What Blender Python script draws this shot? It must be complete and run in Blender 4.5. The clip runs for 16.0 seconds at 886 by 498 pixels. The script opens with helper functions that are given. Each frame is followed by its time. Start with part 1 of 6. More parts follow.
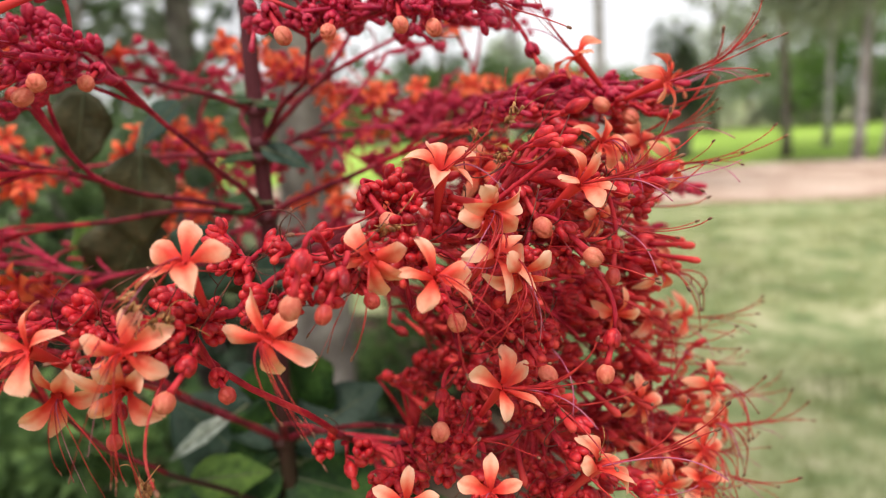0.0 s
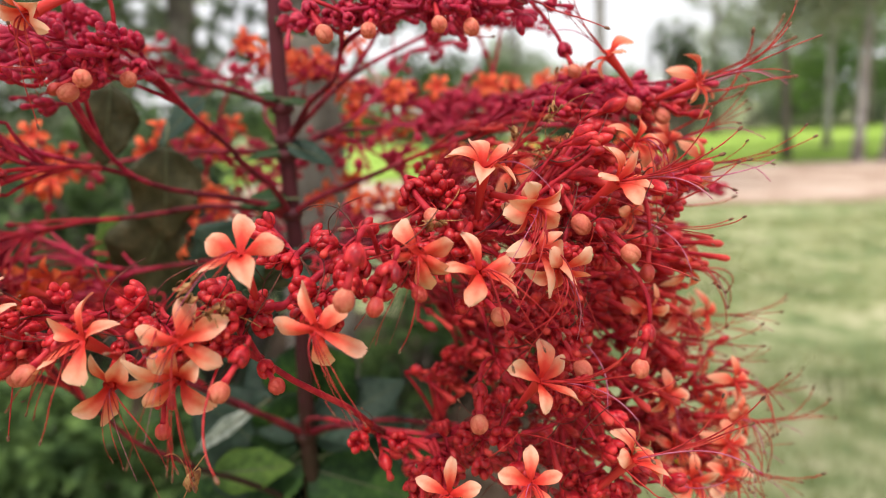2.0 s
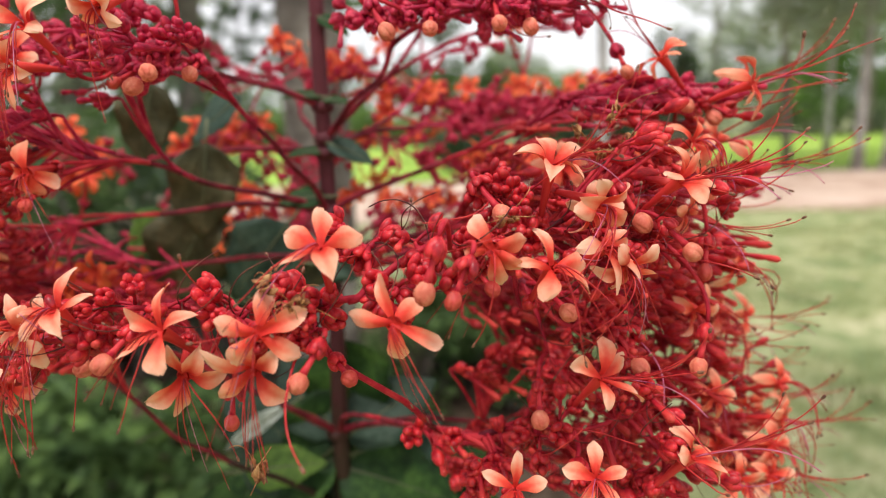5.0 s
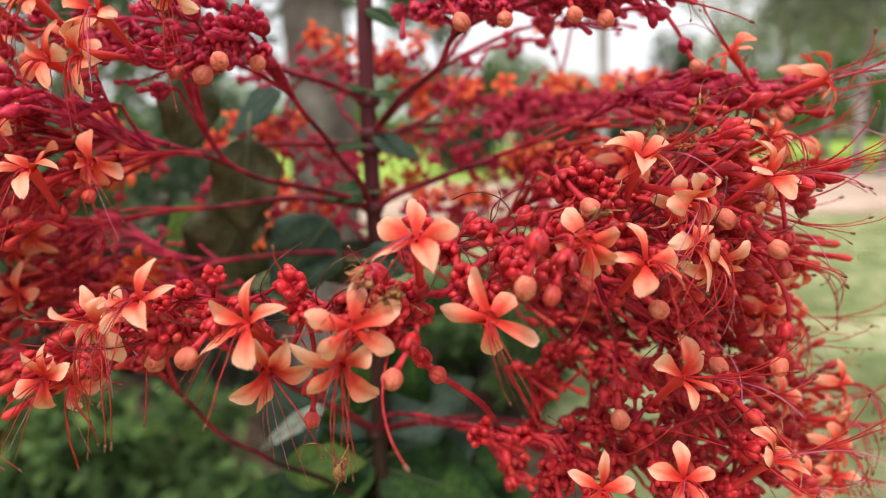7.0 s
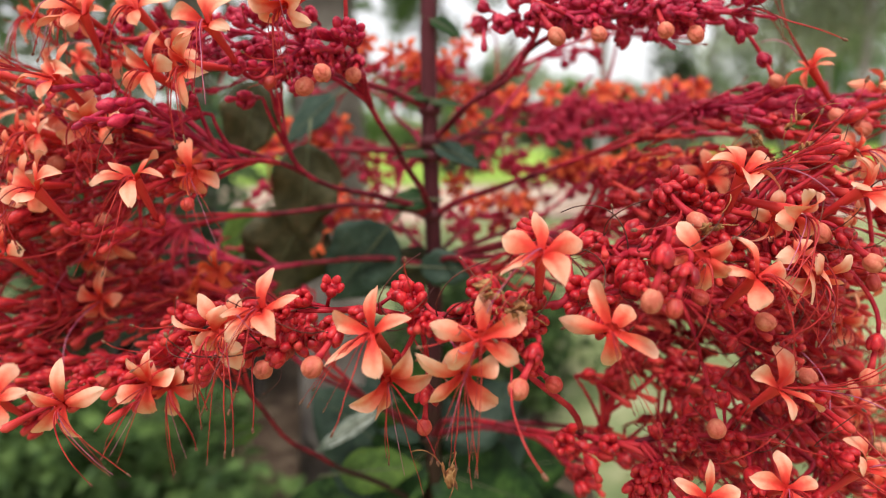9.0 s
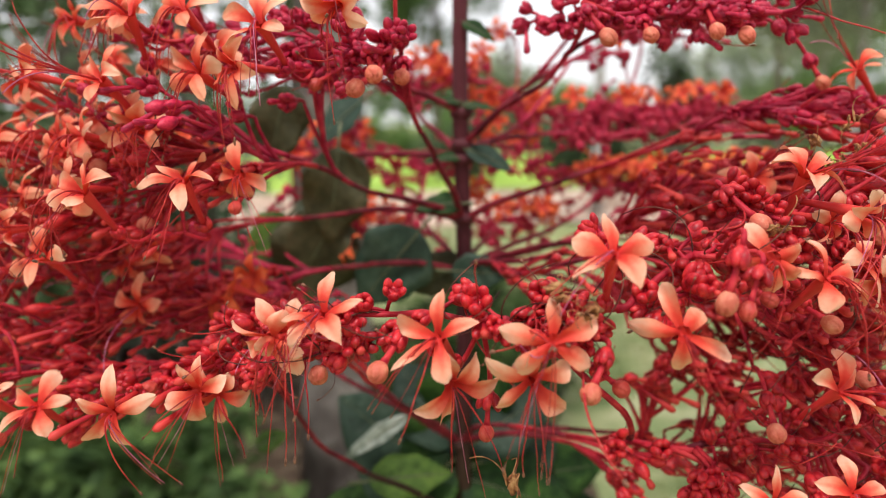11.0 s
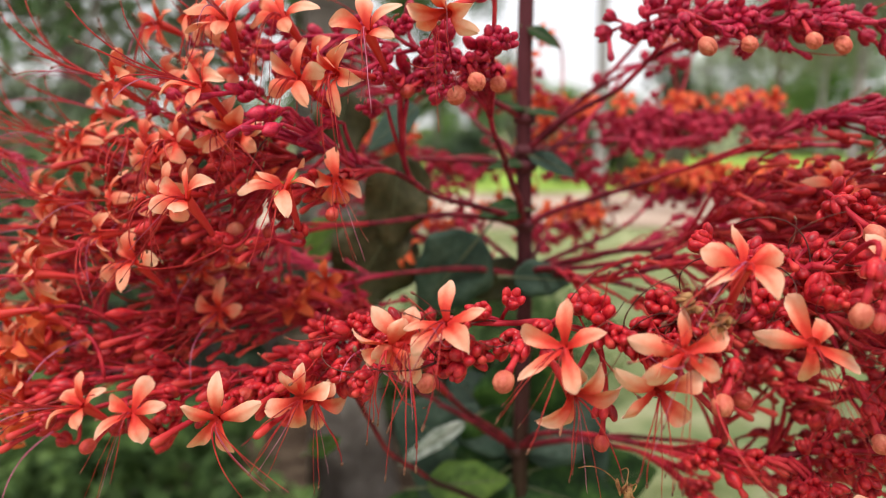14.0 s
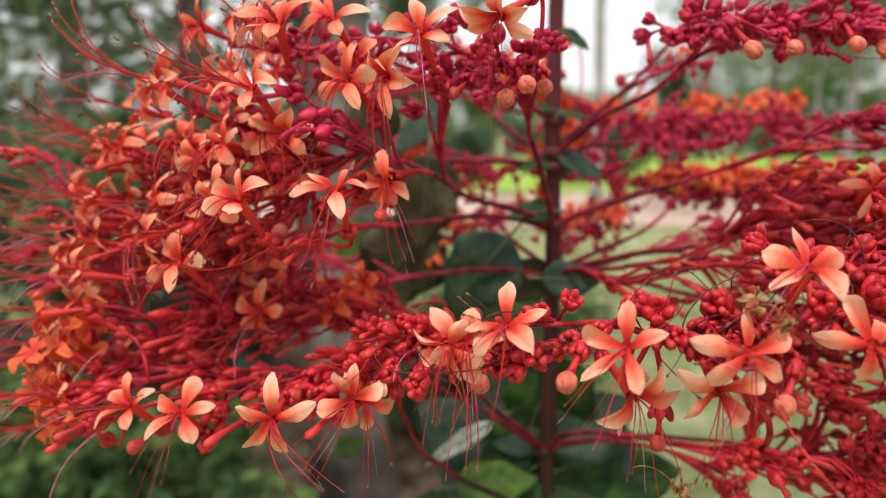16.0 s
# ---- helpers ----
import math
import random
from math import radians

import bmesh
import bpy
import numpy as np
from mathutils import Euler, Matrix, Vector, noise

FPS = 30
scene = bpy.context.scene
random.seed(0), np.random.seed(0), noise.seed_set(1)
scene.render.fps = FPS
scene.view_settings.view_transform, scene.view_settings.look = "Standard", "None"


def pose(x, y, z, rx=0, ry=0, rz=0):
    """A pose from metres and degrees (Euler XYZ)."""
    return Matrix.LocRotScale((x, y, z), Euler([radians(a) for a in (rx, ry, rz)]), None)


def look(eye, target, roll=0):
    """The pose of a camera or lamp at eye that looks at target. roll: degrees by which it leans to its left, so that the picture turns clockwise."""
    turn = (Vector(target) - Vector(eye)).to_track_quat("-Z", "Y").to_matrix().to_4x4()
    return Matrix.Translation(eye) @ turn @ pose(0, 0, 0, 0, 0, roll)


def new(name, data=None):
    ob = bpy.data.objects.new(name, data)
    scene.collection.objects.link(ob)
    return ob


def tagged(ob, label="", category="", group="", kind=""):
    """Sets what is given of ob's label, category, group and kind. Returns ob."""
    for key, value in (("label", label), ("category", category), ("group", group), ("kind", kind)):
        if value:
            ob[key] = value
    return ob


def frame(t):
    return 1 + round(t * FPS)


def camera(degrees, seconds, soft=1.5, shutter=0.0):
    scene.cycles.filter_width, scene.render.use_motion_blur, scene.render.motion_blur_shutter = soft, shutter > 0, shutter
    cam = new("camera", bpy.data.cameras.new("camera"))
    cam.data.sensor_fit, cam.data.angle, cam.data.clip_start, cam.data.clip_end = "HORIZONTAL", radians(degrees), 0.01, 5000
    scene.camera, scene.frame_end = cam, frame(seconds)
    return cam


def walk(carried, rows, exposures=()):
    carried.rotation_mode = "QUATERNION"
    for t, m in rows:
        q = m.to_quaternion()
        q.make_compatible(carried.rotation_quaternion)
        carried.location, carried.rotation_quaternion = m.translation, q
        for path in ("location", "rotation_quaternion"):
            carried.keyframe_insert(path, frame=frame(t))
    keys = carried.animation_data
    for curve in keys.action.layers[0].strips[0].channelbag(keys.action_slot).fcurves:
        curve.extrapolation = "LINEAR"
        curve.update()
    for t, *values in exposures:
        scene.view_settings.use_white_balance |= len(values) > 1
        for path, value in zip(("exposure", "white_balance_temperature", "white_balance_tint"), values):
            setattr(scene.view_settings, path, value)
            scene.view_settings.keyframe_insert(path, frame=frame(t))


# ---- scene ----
cam = camera(62, 16.0, soft=1.05)
cam.data.dof.use_dof = True
cam.data.dof.focus_distance = 0.210
cam.data.dof.aperture_fstop = 8.3
PATH = [
    (0, 0.00000, 0.00000, 1.15000, 79.486, 2.950, -0.547),
    (0.5, -0.00153, -0.00058, 1.15044, 79.507, 2.948, -0.541),
    (1, -0.00331, -0.00138, 1.15006, 79.500, 2.841, -0.529),
    (1.5, -0.00760, -0.00233, 1.14930, 79.462, 2.688, -0.553),
    (2, -0.01240, -0.00399, 1.15021, 79.430, 2.528, -0.566),
    (2.5, -0.01822, -0.00608, 1.15101, 79.433, 2.375, -0.552),
    (3, -0.02255, -0.00698, 1.15006, 79.474, 2.223, -0.565),
    (3.5, -0.02572, -0.00777, 1.14923, 79.467, 2.065, -0.569),
    (6, -0.04209, -0.00337, 1.14915, 79.803, 1.599, -0.666),
    (6.5, -0.05005, -0.00198, 1.14811, 79.654, 1.404, -0.733),
    (7, -0.05673, -0.00128, 1.14689, 79.803, 1.274, -0.734),
    (7.5, -0.06613, -0.00124, 1.14894, 79.672, 1.149, -0.806),
    (8, -0.07608, -0.00291, 1.15115, 79.810, 0.968, -0.914),
    (8.5, -0.08415, -0.00384, 1.15249, 79.726, 0.789, -0.960),
    (9, -0.08838, -0.00427, 1.15081, 79.929, 0.755, -0.933),
    (11.5, -0.11197, -0.00023, 1.14980, 80.420, 0.883, -1.309),
    (12, -0.11773, 0.00065, 1.14987, 80.483, 0.811, -1.259),
    (12.5, -0.12175, 0.00229, 1.14956, 80.484, 0.835, -1.121),
    (13, -0.12745, 0.00234, 1.14986, 80.601, 0.684, -1.123),
    (13.5, -0.13307, 0.00217, 1.14988, 80.591, 0.562, -1.179),
    (14, -0.13788, 0.00051, 1.15162, 80.584, 0.493, -1.292),
    (14.5, -0.14234, -0.00106, 1.15264, 80.726, 0.440, -1.356),
    (15, -0.14807, -0.00223, 1.15462, 80.664, 0.354, -1.436),
    (15.5, -0.15224, -0.00242, 1.15362, 80.792, 0.329, -1.512),
    (16, -0.15490, -0.00066, 1.15246, 80.586, 0.387, -1.616),
]
walk(cam, [(t, pose(*row)) for t, *row in PATH], [(0.0, 0.25), (9.0, 0.25), (12.0, 0.19), (16.0, 0.18)])

# ---- sky, sun, exposure ----
world = bpy.data.worlds.new("world")
scene.world = world
world.use_nodes = True
sky = world.node_tree.nodes.new("ShaderNodeTexSky")
sky.sky_type = "NISHITA"
sky.sun_disc = False
sky.sun_elevation = radians(70)
sky.sun_rotation = radians(200)
sky.dust_density = 2.0
sky.air_density = 1.2
background = world.node_tree.nodes["Background"]
background.inputs["Strength"].default_value = 0.113
veil = world.node_tree.nodes.new("ShaderNodeMix")      # a thin, even layer of white cloud over the clear sky
veil.data_type = "RGBA"
veil.inputs["Factor"].default_value = 0.86
veil.inputs["B"].default_value = (9.3, 9.2, 9.5, 1)
world.node_tree.links.new(sky.outputs[0], veil.inputs["A"])
world.node_tree.links.new(veil.outputs["Result"], background.inputs[0])
sun = new("sun", bpy.data.lights.new("sun", "SUN"))
sun.data.energy, sun.data.angle, sun.data.color = 2.9, radians(16), (1.0, 0.96, 0.91)
sun.matrix_world = look((0, 0, 8), Vector((0, 0, 8)) - Vector((math.sin(radians(200)) * math.cos(radians(70)), math.cos(radians(200)) * math.cos(radians(70)), math.sin(radians(70)))))


# ---- materials ----
def material(name, ramp, scale=60.0, rough=0.5, bump=0.15, detail=4.0, translucent=0.0, specular=0.5, along=None, vary=0.0, fine=6.0, coords="Object", streak=None):
    """Colour from two octaves of noise through a ramp; along: (axis, start, end, wander) lays pigment along a part; vary: brightness by piece;
    streak: (half width, depth) of a deeper line along the middle."""
    m = bpy.data.materials.new(name)
    m.use_nodes = True
    nodes, links = m.node_tree.nodes, m.node_tree.links
    shader = nodes["Principled BSDF"]
    place = nodes.new("ShaderNodeTexCoord")
    coarse = nodes.new("ShaderNodeTexNoise")
    coarse.inputs["Scale"].default_value, coarse.inputs["Detail"].default_value = scale, detail
    grain = nodes.new("ShaderNodeTexNoise")
    grain.inputs["Scale"].default_value, grain.inputs["Detail"].default_value = scale * fine, 3.0
    for n in (coarse, grain):
        links.new(place.outputs[coords], n.inputs["Vector"])
    both = nodes.new("ShaderNodeMath")
    both.operation = "MULTIPLY_ADD"
    both.inputs[1].default_value, both.inputs[2].default_value = 0.35, -0.17
    links.new(grain.outputs["Fac"], both.inputs[0])
    total = nodes.new("ShaderNodeMath")
    links.new(both.outputs[0], total.inputs[0])
    links.new(coarse.outputs["Fac"], total.inputs[1])
    stretch = nodes.new("ShaderNodeMapRange")
    stretch.inputs["From Min"].default_value, stretch.inputs["From Max"].default_value = 0.27, 0.73
    links.new(total.outputs[0], stretch.inputs["Value"])
    fac = stretch.outputs[0]
    if along:
        axis, start, end, wander = along
        split = nodes.new("ShaderNodeSeparateXYZ")
        links.new(place.outputs["Object"], split.inputs[0])
        span = nodes.new("ShaderNodeMapRange")
        span.inputs["From Min"].default_value, span.inputs["From Max"].default_value = start, end
        links.new(split.outputs[axis], span.inputs["Value"])
        mixin = nodes.new("ShaderNodeMath")
        mixin.operation = "MULTIPLY_ADD"
        mixin.inputs[1].default_value = wander
        links.new(total.outputs[0], mixin.inputs[0])
        links.new(span.outputs[0], mixin.inputs[2])
        fac = mixin.outputs[0]
        if streak:
            side = nodes.new("ShaderNodeMath")
            side.operation = "ABSOLUTE"
            links.new(split.outputs["X"], side.inputs[0])
            line = nodes.new("ShaderNodeMapRange")
            line.interpolation_type = "SMOOTHSTEP"
            line.inputs["From Max"].default_value = streak[0]
            line.inputs["To Min"].default_value, line.inputs["To Max"].default_value = -streak[1], 0.0
            links.new(side.outputs[0], line.inputs["Value"])
            lined = nodes.new("ShaderNodeMath")
            links.new(line.outputs[0], lined.inputs[0])
            links.new(fac, lined.inputs[1])
            fac = lined.outputs[0]
    colours = nodes.new("ShaderNodeValToRGB")
    while len(colours.color_ramp.elements) < len(ramp):
        colours.color_ramp.elements.new(0.5)
    for stop, (at, rgb) in zip(colours.color_ramp.elements, ramp):
        stop.position, stop.color = at, (*rgb, 1)
    links.new(fac, colours.inputs[0])
    out = colours.outputs[0]
    if vary:
        info, geo = nodes.new("ShaderNodeObjectInfo"), nodes.new("ShaderNodeNewGeometry")
        add = nodes.new("ShaderNodeMath")
        links.new(info.outputs["Random"], add.inputs[0])
        links.new(geo.outputs["Random Per Island"], add.inputs[1])
        reach = nodes.new("ShaderNodeMapRange")
        reach.inputs["From Max"].default_value = 2.0
        reach.inputs["To Min"].default_value, reach.inputs["To Max"].default_value = 1 - vary, 1 + vary
        links.new(add.outputs[0], reach.inputs["Value"])
        hue = nodes.new("ShaderNodeHueSaturation")
        links.new(reach.outputs[0], hue.inputs["Value"])
        links.new(out, hue.inputs["Color"])
        out = hue.outputs[0]
    links.new(out, shader.inputs["Base Color"])
    shader.inputs["Roughness"].default_value = rough
    shader.inputs["Specular IOR Level"].default_value = specular
    if bump:
        relief = nodes.new("ShaderNodeBump")
        relief.inputs["Strength"].default_value, relief.inputs["Distance"].default_value = bump, 0.4 / scale
        links.new(total.outputs[0], relief.inputs["Height"])
        links.new(relief.outputs[0], shader.inputs["Normal"])
    if translucent:
        thin = nodes.new("ShaderNodeBsdfTranslucent")
        links.new(out, thin.inputs["Color"])
        blend = nodes.new("ShaderNodeMixShader")
        blend.inputs[0].default_value = translucent
        links.new(shader.outputs[0], blend.inputs[1])
        links.new(thin.outputs[0], blend.inputs[2])
        links.new(blend.outputs[0], nodes["Material Output"].inputs[0])
    return m


PETAL = material("petal", [(0.0, (0.66, 0.022, 0.020)), (0.36, (0.82, 0.070, 0.042)), (0.58, (0.90, 0.20, 0.115)), (0.78, (0.93, 0.39, 0.245)), (1.0, (0.95, 0.57, 0.40))],
                 700, 0.55, 0.12, translucent=0.3, specular=0.25, along=("Y", 0.0008, 0.0112, 0.22), vary=0.1, streak=(0.0013, 0.13))
CORAL = material("coral_petal", [(0.0, (0.64, 0.026, 0.022)), (0.4, (0.82, 0.075, 0.040)), (0.66, (0.90, 0.23, 0.13)), (1.0, (0.94, 0.45, 0.28))],
                 700, 0.55, 0.12, translucent=0.32, specular=0.25, along=("Y", 0.0008, 0.0112, 0.20), vary=0.12, streak=(0.0013, 0.12))
ORANGE = material("orange_petal", [(0.0, (0.58, 0.03, 0.03)), (0.4, (0.80, 0.09, 0.045)), (1.0, (0.90, 0.20, 0.07))],
                  700, 0.55, 0.12, translucent=0.35, specular=0.25, along=("Y", 0.0, 0.009, 0.16), vary=0.1)
TUBE = material("flower_tube", [(0.0, (0.42, 0.018, 0.02)), (0.5, (0.56, 0.028, 0.03)), (1.0, (0.68, 0.05, 0.038))], 300, 0.45, 0.1, translucent=0.08, specular=0.25, along=("Z", -0.020, 0.001, 0.2))
STAMEN = material("filament", [(0.25, (0.34, 0.015, 0.022)), (0.55, (0.50, 0.028, 0.030)), (0.8, (0.62, 0.060, 0.05))], 120, 0.4, 0.0, translucent=0.1, specular=0.25, vary=0.12)
STYLE = material("style", [(0.1, (0.34, 0.03, 0.09)), (0.5, (0.44, 0.08, 0.17)), (0.9, (0.58, 0.22, 0.30))], 90, 0.4, 0.0)
THREAD = material("dry_thread", [(0.2, (0.045, 0.012, 0.012)), (0.5, (0.10, 0.028, 0.022)), (0.85, (0.20, 0.075, 0.045))], 120, 0.6, 0.0, specular=0.2, vary=0.3)
ANTHER = material("anther", [(0.3, (0.10, 0.035, 0.022)), (0.7, (0.27, 0.11, 0.06))], 900, 0.7, 0.2)
CALYX = material("calyx", [(0.1, (0.23, 0.006, 0.014)), (0.5, (0.47, 0.014, 0.024)), (0.9, (0.66, 0.042, 0.040))], 420, 0.38, 0.2, translucent=0.05, specular=0.32, vary=0.28)
RUDDY = material("ruddy_bud", [(0.0, (0.42, 0.025, 0.03)), (0.5, (0.56, 0.06, 0.045)), (1.0, (0.68, 0.12, 0.07))], 180, 0.48, 0.2, translucent=0.1, specular=0.35, vary=0.18)
PEACH = material("round_bud", [(0.0, (0.58, 0.09, 0.06)), (0.5, (0.70, 0.18, 0.11)), (1.0, (0.78, 0.30, 0.18))], 260, 0.55, 0.2, translucent=0.1, specular=0.35, vary=0.18)
LIMB = material("maroon_limb", [(0.1, (0.070, 0.006, 0.012)), (0.5, (0.150, 0.011, 0.022)), (0.9, (0.25, 0.024, 0.036))], 110, 0.5, 0.2, specular=0.15)
SHOOT = material("young_bud", [(0.0, (0.27, 0.007, 0.020)), (0.5, (0.42, 0.015, 0.028)), (0.85, (0.56, 0.036, 0.036)), (1.0, (0.62, 0.06, 0.05))], 260, 0.42, 0.1, translucent=0.05, specular=0.18, vary=0.28, along=("Z", 0.0, 0.0128, 0.15))
RED = material("red_branch", [(0.1, (0.25, 0.008, 0.022)), (0.5, (0.40, 0.016, 0.032)), (0.9, (0.55, 0.042, 0.048))], 130, 0.48, 0.15, specular=0.14)
# calyx and branch reds again, with backlight and lens haze tinted in as crimson
HAZED_CALYX = material("haze_tinted_calyx", [(0.1, (0.22, 0.006, 0.028)), (0.5, (0.44, 0.013, 0.050)), (0.9, (0.62, 0.040, 0.080))], 420, 0.42, 0.2, translucent=0.08, specular=0.25, vary=0.28)
HAZED_BRANCH = material("haze_tinted_branch", [(0.1, (0.24, 0.008, 0.034)), (0.5, (0.38, 0.016, 0.052)), (0.9, (0.53, 0.045, 0.080))], 130, 0.5, 0.15, specular=0.14)
STEM = material("stem_bark", [(0.0, (0.018, 0.012, 0.007)), (0.4, (0.036, 0.018, 0.011)), (0.62, (0.050, 0.009, 0.014)), (1.0, (0.095, 0.019, 0.026))], 110, 0.6, 0.3, specular=0.2, along=("Z", 0.88, 1.22, 0.3))
DRY = material("dried_bloom", [(0.2, (0.16, 0.05, 0.02)), (0.5, (0.38, 0.15, 0.05)), (0.8, (0.55, 0.30, 0.12))], 300, 0.8, 0.5, translucent=0.15, vary=0.2)
LEAF = material("green_leaf", [(0.2, (0.012, 0.034, 0.009)), (0.5, (0.026, 0.070, 0.015)), (0.85, (0.075, 0.155, 0.03))], 45, 0.6, 0.25, specular=0.22, translucent=0.25, vary=0.25)
FRESH = material("fresh_leaf", [(0.2, (0.045, 0.09, 0.016)), (0.5, (0.095, 0.175, 0.030)), (0.85, (0.17, 0.28, 0.050))], 45, 0.6, 0.25, specular=0.22, translucent=0.3, vary=0.2)
DULL = material("dull_leaf", [(0.1, (0.026, 0.027, 0.012)), (0.5, (0.060, 0.055, 0.024)), (0.9, (0.115, 0.095, 0.046))], 40, 0.6, 0.3, specular=0.22, translucent=0.1, vary=0.15)
GREY = material("blue_green_leaf", [(0.1, (0.015, 0.034, 0.020)), (0.5, (0.034, 0.064, 0.042)), (0.9, (0.075, 0.115, 0.080))], 45, 0.55, 0.3, specular=0.25, translucent=0.15, vary=0.15)
PALE = material("bleached_leaf", [(0.1, (0.13, 0.16, 0.12)), (0.4, (0.29, 0.33, 0.28)), (0.8, (0.50, 0.53, 0.48))], 140, 0.6, 0.3, translucent=0.2)
YELLOW = material("yellow_leaf", [(0.1, (0.55, 0.42, 0.04)), (0.9, (0.80, 0.66, 0.10))], 60, 0.6, 0.2, specular=0.2, translucent=0.3)
RIB = material("leaf_rib", [(0.2, (0.05, 0.06, 0.025)), (0.8, (0.11, 0.12, 0.055))], 60, 0.6, 0.2)
BUSHLEAF = material("bush_leaf", [(0.1, (0.03, 0.06, 0.02)), (0.5, (0.075, 0.13, 0.04)), (0.9, (0.17, 0.26, 0.075))], 12, 0.6, 0.1, specular=0.2, translucent=0.25, vary=0.4)
GRASS = material("lawn", [(0.05, (0.12, 0.155, 0.062)), (0.36, (0.21, 0.255, 0.11)), (0.62, (0.32, 0.335, 0.17)), (0.95, (0.50, 0.46, 0.29))], 4.5, 0.9, 0.5, detail=8, fine=0.28, specular=0.1)
BLADES = material("grass_blades", [(0.2, (0.15, 0.185, 0.065)), (0.5, (0.29, 0.32, 0.13)), (0.85, (0.48, 0.46, 0.24))], 2.0, 0.7, 0.0, translucent=0.3, vary=0.3, specular=0.2)
# sunshine on the far lawn is put into this brighter yellow-green
MEADOW = material("painted_sunlit_lawn", [(0.1, (0.19, 0.31, 0.045)), (0.5, (0.30, 0.45, 0.075)), (0.9, (0.44, 0.56, 0.13))], 0.6, 0.9, 0.4, detail=8, fine=30, specular=0.1)
EARTH = material("bare_earth", [(0.25, (0.38, 0.26, 0.19)), (0.55, (0.52, 0.38, 0.30)), (0.85, (0.62, 0.48, 0.39))], 1.4, 0.95, 0.4, detail=8, fine=25, specular=0.1)
# bare soil; its dark colour also stands in for tree shade on grass
SOIL = material("soil_and_shade", [(0.25, (0.035, 0.022, 0.014)), (0.55, (0.075, 0.05, 0.034)), (0.85, (0.13, 0.095, 0.065))], 9.0, 0.95, 0.7, detail=8, specular=0.1)
BARK = material("grey_bark", [(0.1, (0.075, 0.060, 0.052)), (0.5, (0.155, 0.130, 0.113)), (0.9, (0.27, 0.24, 0.21))], 9.0, 0.9, 0.8, detail=8, specular=0.15)
PALEBARK = material("pale_bark", [(0.25, (0.27, 0.245, 0.235)), (0.55, (0.43, 0.40, 0.385)), (0.85, (0.58, 0.55, 0.53))], 5.0, 0.9, 0.6, detail=8, specular=0.15)
FOLIAGE = material("tree_foliage", [(0.1, (0.05, 0.09, 0.03)), (0.5, (0.11, 0.18, 0.06)), (0.9, (0.19, 0.28, 0.10))], 0.8, 0.55, 0.0, translucent=0.3, vary=0.45, coords="Generated")
DARKFOL = material("dark_foliage", [(0.1, (0.022, 0.044, 0.020)), (0.5, (0.052, 0.090, 0.040)), (0.9, (0.10, 0.15, 0.065))], 0.8, 0.5, 0.0, translucent=0.2, vary=0.45, coords="Generated")
LIGHTFOL = material("light_foliage", [(0.25, (0.12, 0.22, 0.05)), (0.55, (0.20, 0.33, 0.08)), (0.85, (0.32, 0.45, 0.13))], 0.8, 0.6, 0.0, translucent=0.35, vary=0.35, coords="Generated")
# haze in front of the trees is mixed into this washed-out green
HAZEFOL = material("haze_paled_foliage", [(0.1, (0.19, 0.23, 0.15)), (0.5, (0.32, 0.37, 0.25)), (0.9, (0.45, 0.50, 0.35))], 0.8, 0.6, 0.0, translucent=0.3, vary=0.35, coords="Generated")

rng = random.Random(7)


# ---- mesh helpers ----
def finish(bm, name, *materials, smooth=True):
    me = bpy.data.meshes.new(name)
    bm.to_mesh(me)
    bm.free()
    for m in materials:
        me.materials.append(m)
    if smooth:
        me.polygons.foreach_set("use_smooth", [True] * len(me.polygons))
    return me


def child(name, me, parent, label="", at=None):
    ob = new(name, me)
    ob.parent = parent
    if at is not None:
        ob.matrix_basis = at
    return tagged(ob, label)


def tube(bm, path, radii, sides=6, slot=0, cap=True):
    """A tapered round sweep along a path of points."""
    rings, path = [], [Vector(p) for p in path]
    side = None
    for k, p in enumerate(path):
        way = (path[min(k + 1, len(path) - 1)] - path[max(k - 1, 0)]).normalized()
        if side is None:
            side = way.orthogonal().normalized()
        side = (side - way * side.dot(way)).normalized()
        over = way.cross(side)
        r = radii[k] if hasattr(radii, "__len__") else radii
        rings.append([bm.verts.new(p + (side * math.cos(a) + over * math.sin(a)) * r) for a in (2 * math.pi * s / sides for s in range(sides))])
    for a, b in zip(rings, rings[1:]):
        for s in range(sides):
            bm.faces.new((a[s], a[(s + 1) % sides], b[(s + 1) % sides], b[s])).material_index = slot
    if cap:
        bm.faces.new(rings[0][::-1]).material_index = slot
        bm.faces.new(rings[-1]).material_index = slot


def bend(a, b, c, n):
    """Points on the curve from a to c that heads for b."""
    a, b, c = Vector(a), Vector(b), Vector(c)
    return [a.lerp(b, k / n).lerp(b.lerp(c, k / n), k / n) for k in range(n + 1)]


def blob(bm, centre, size, turn=None, slot=0, detail=1, rough=0.0, seed=0):
    m = Matrix.LocRotScale(centre, turn, size)
    made = bmesh.ops.create_icosphere(bm, subdivisions=detail, radius=1.0, matrix=m)["verts"]
    for v in made:
        if rough:
            v.co += (v.co - Vector(centre)) * noise.noise(v.co * (1.4 / max(size)) + Vector((seed, 0, 0))) * rough
        for f in v.link_faces:
            f.material_index = slot


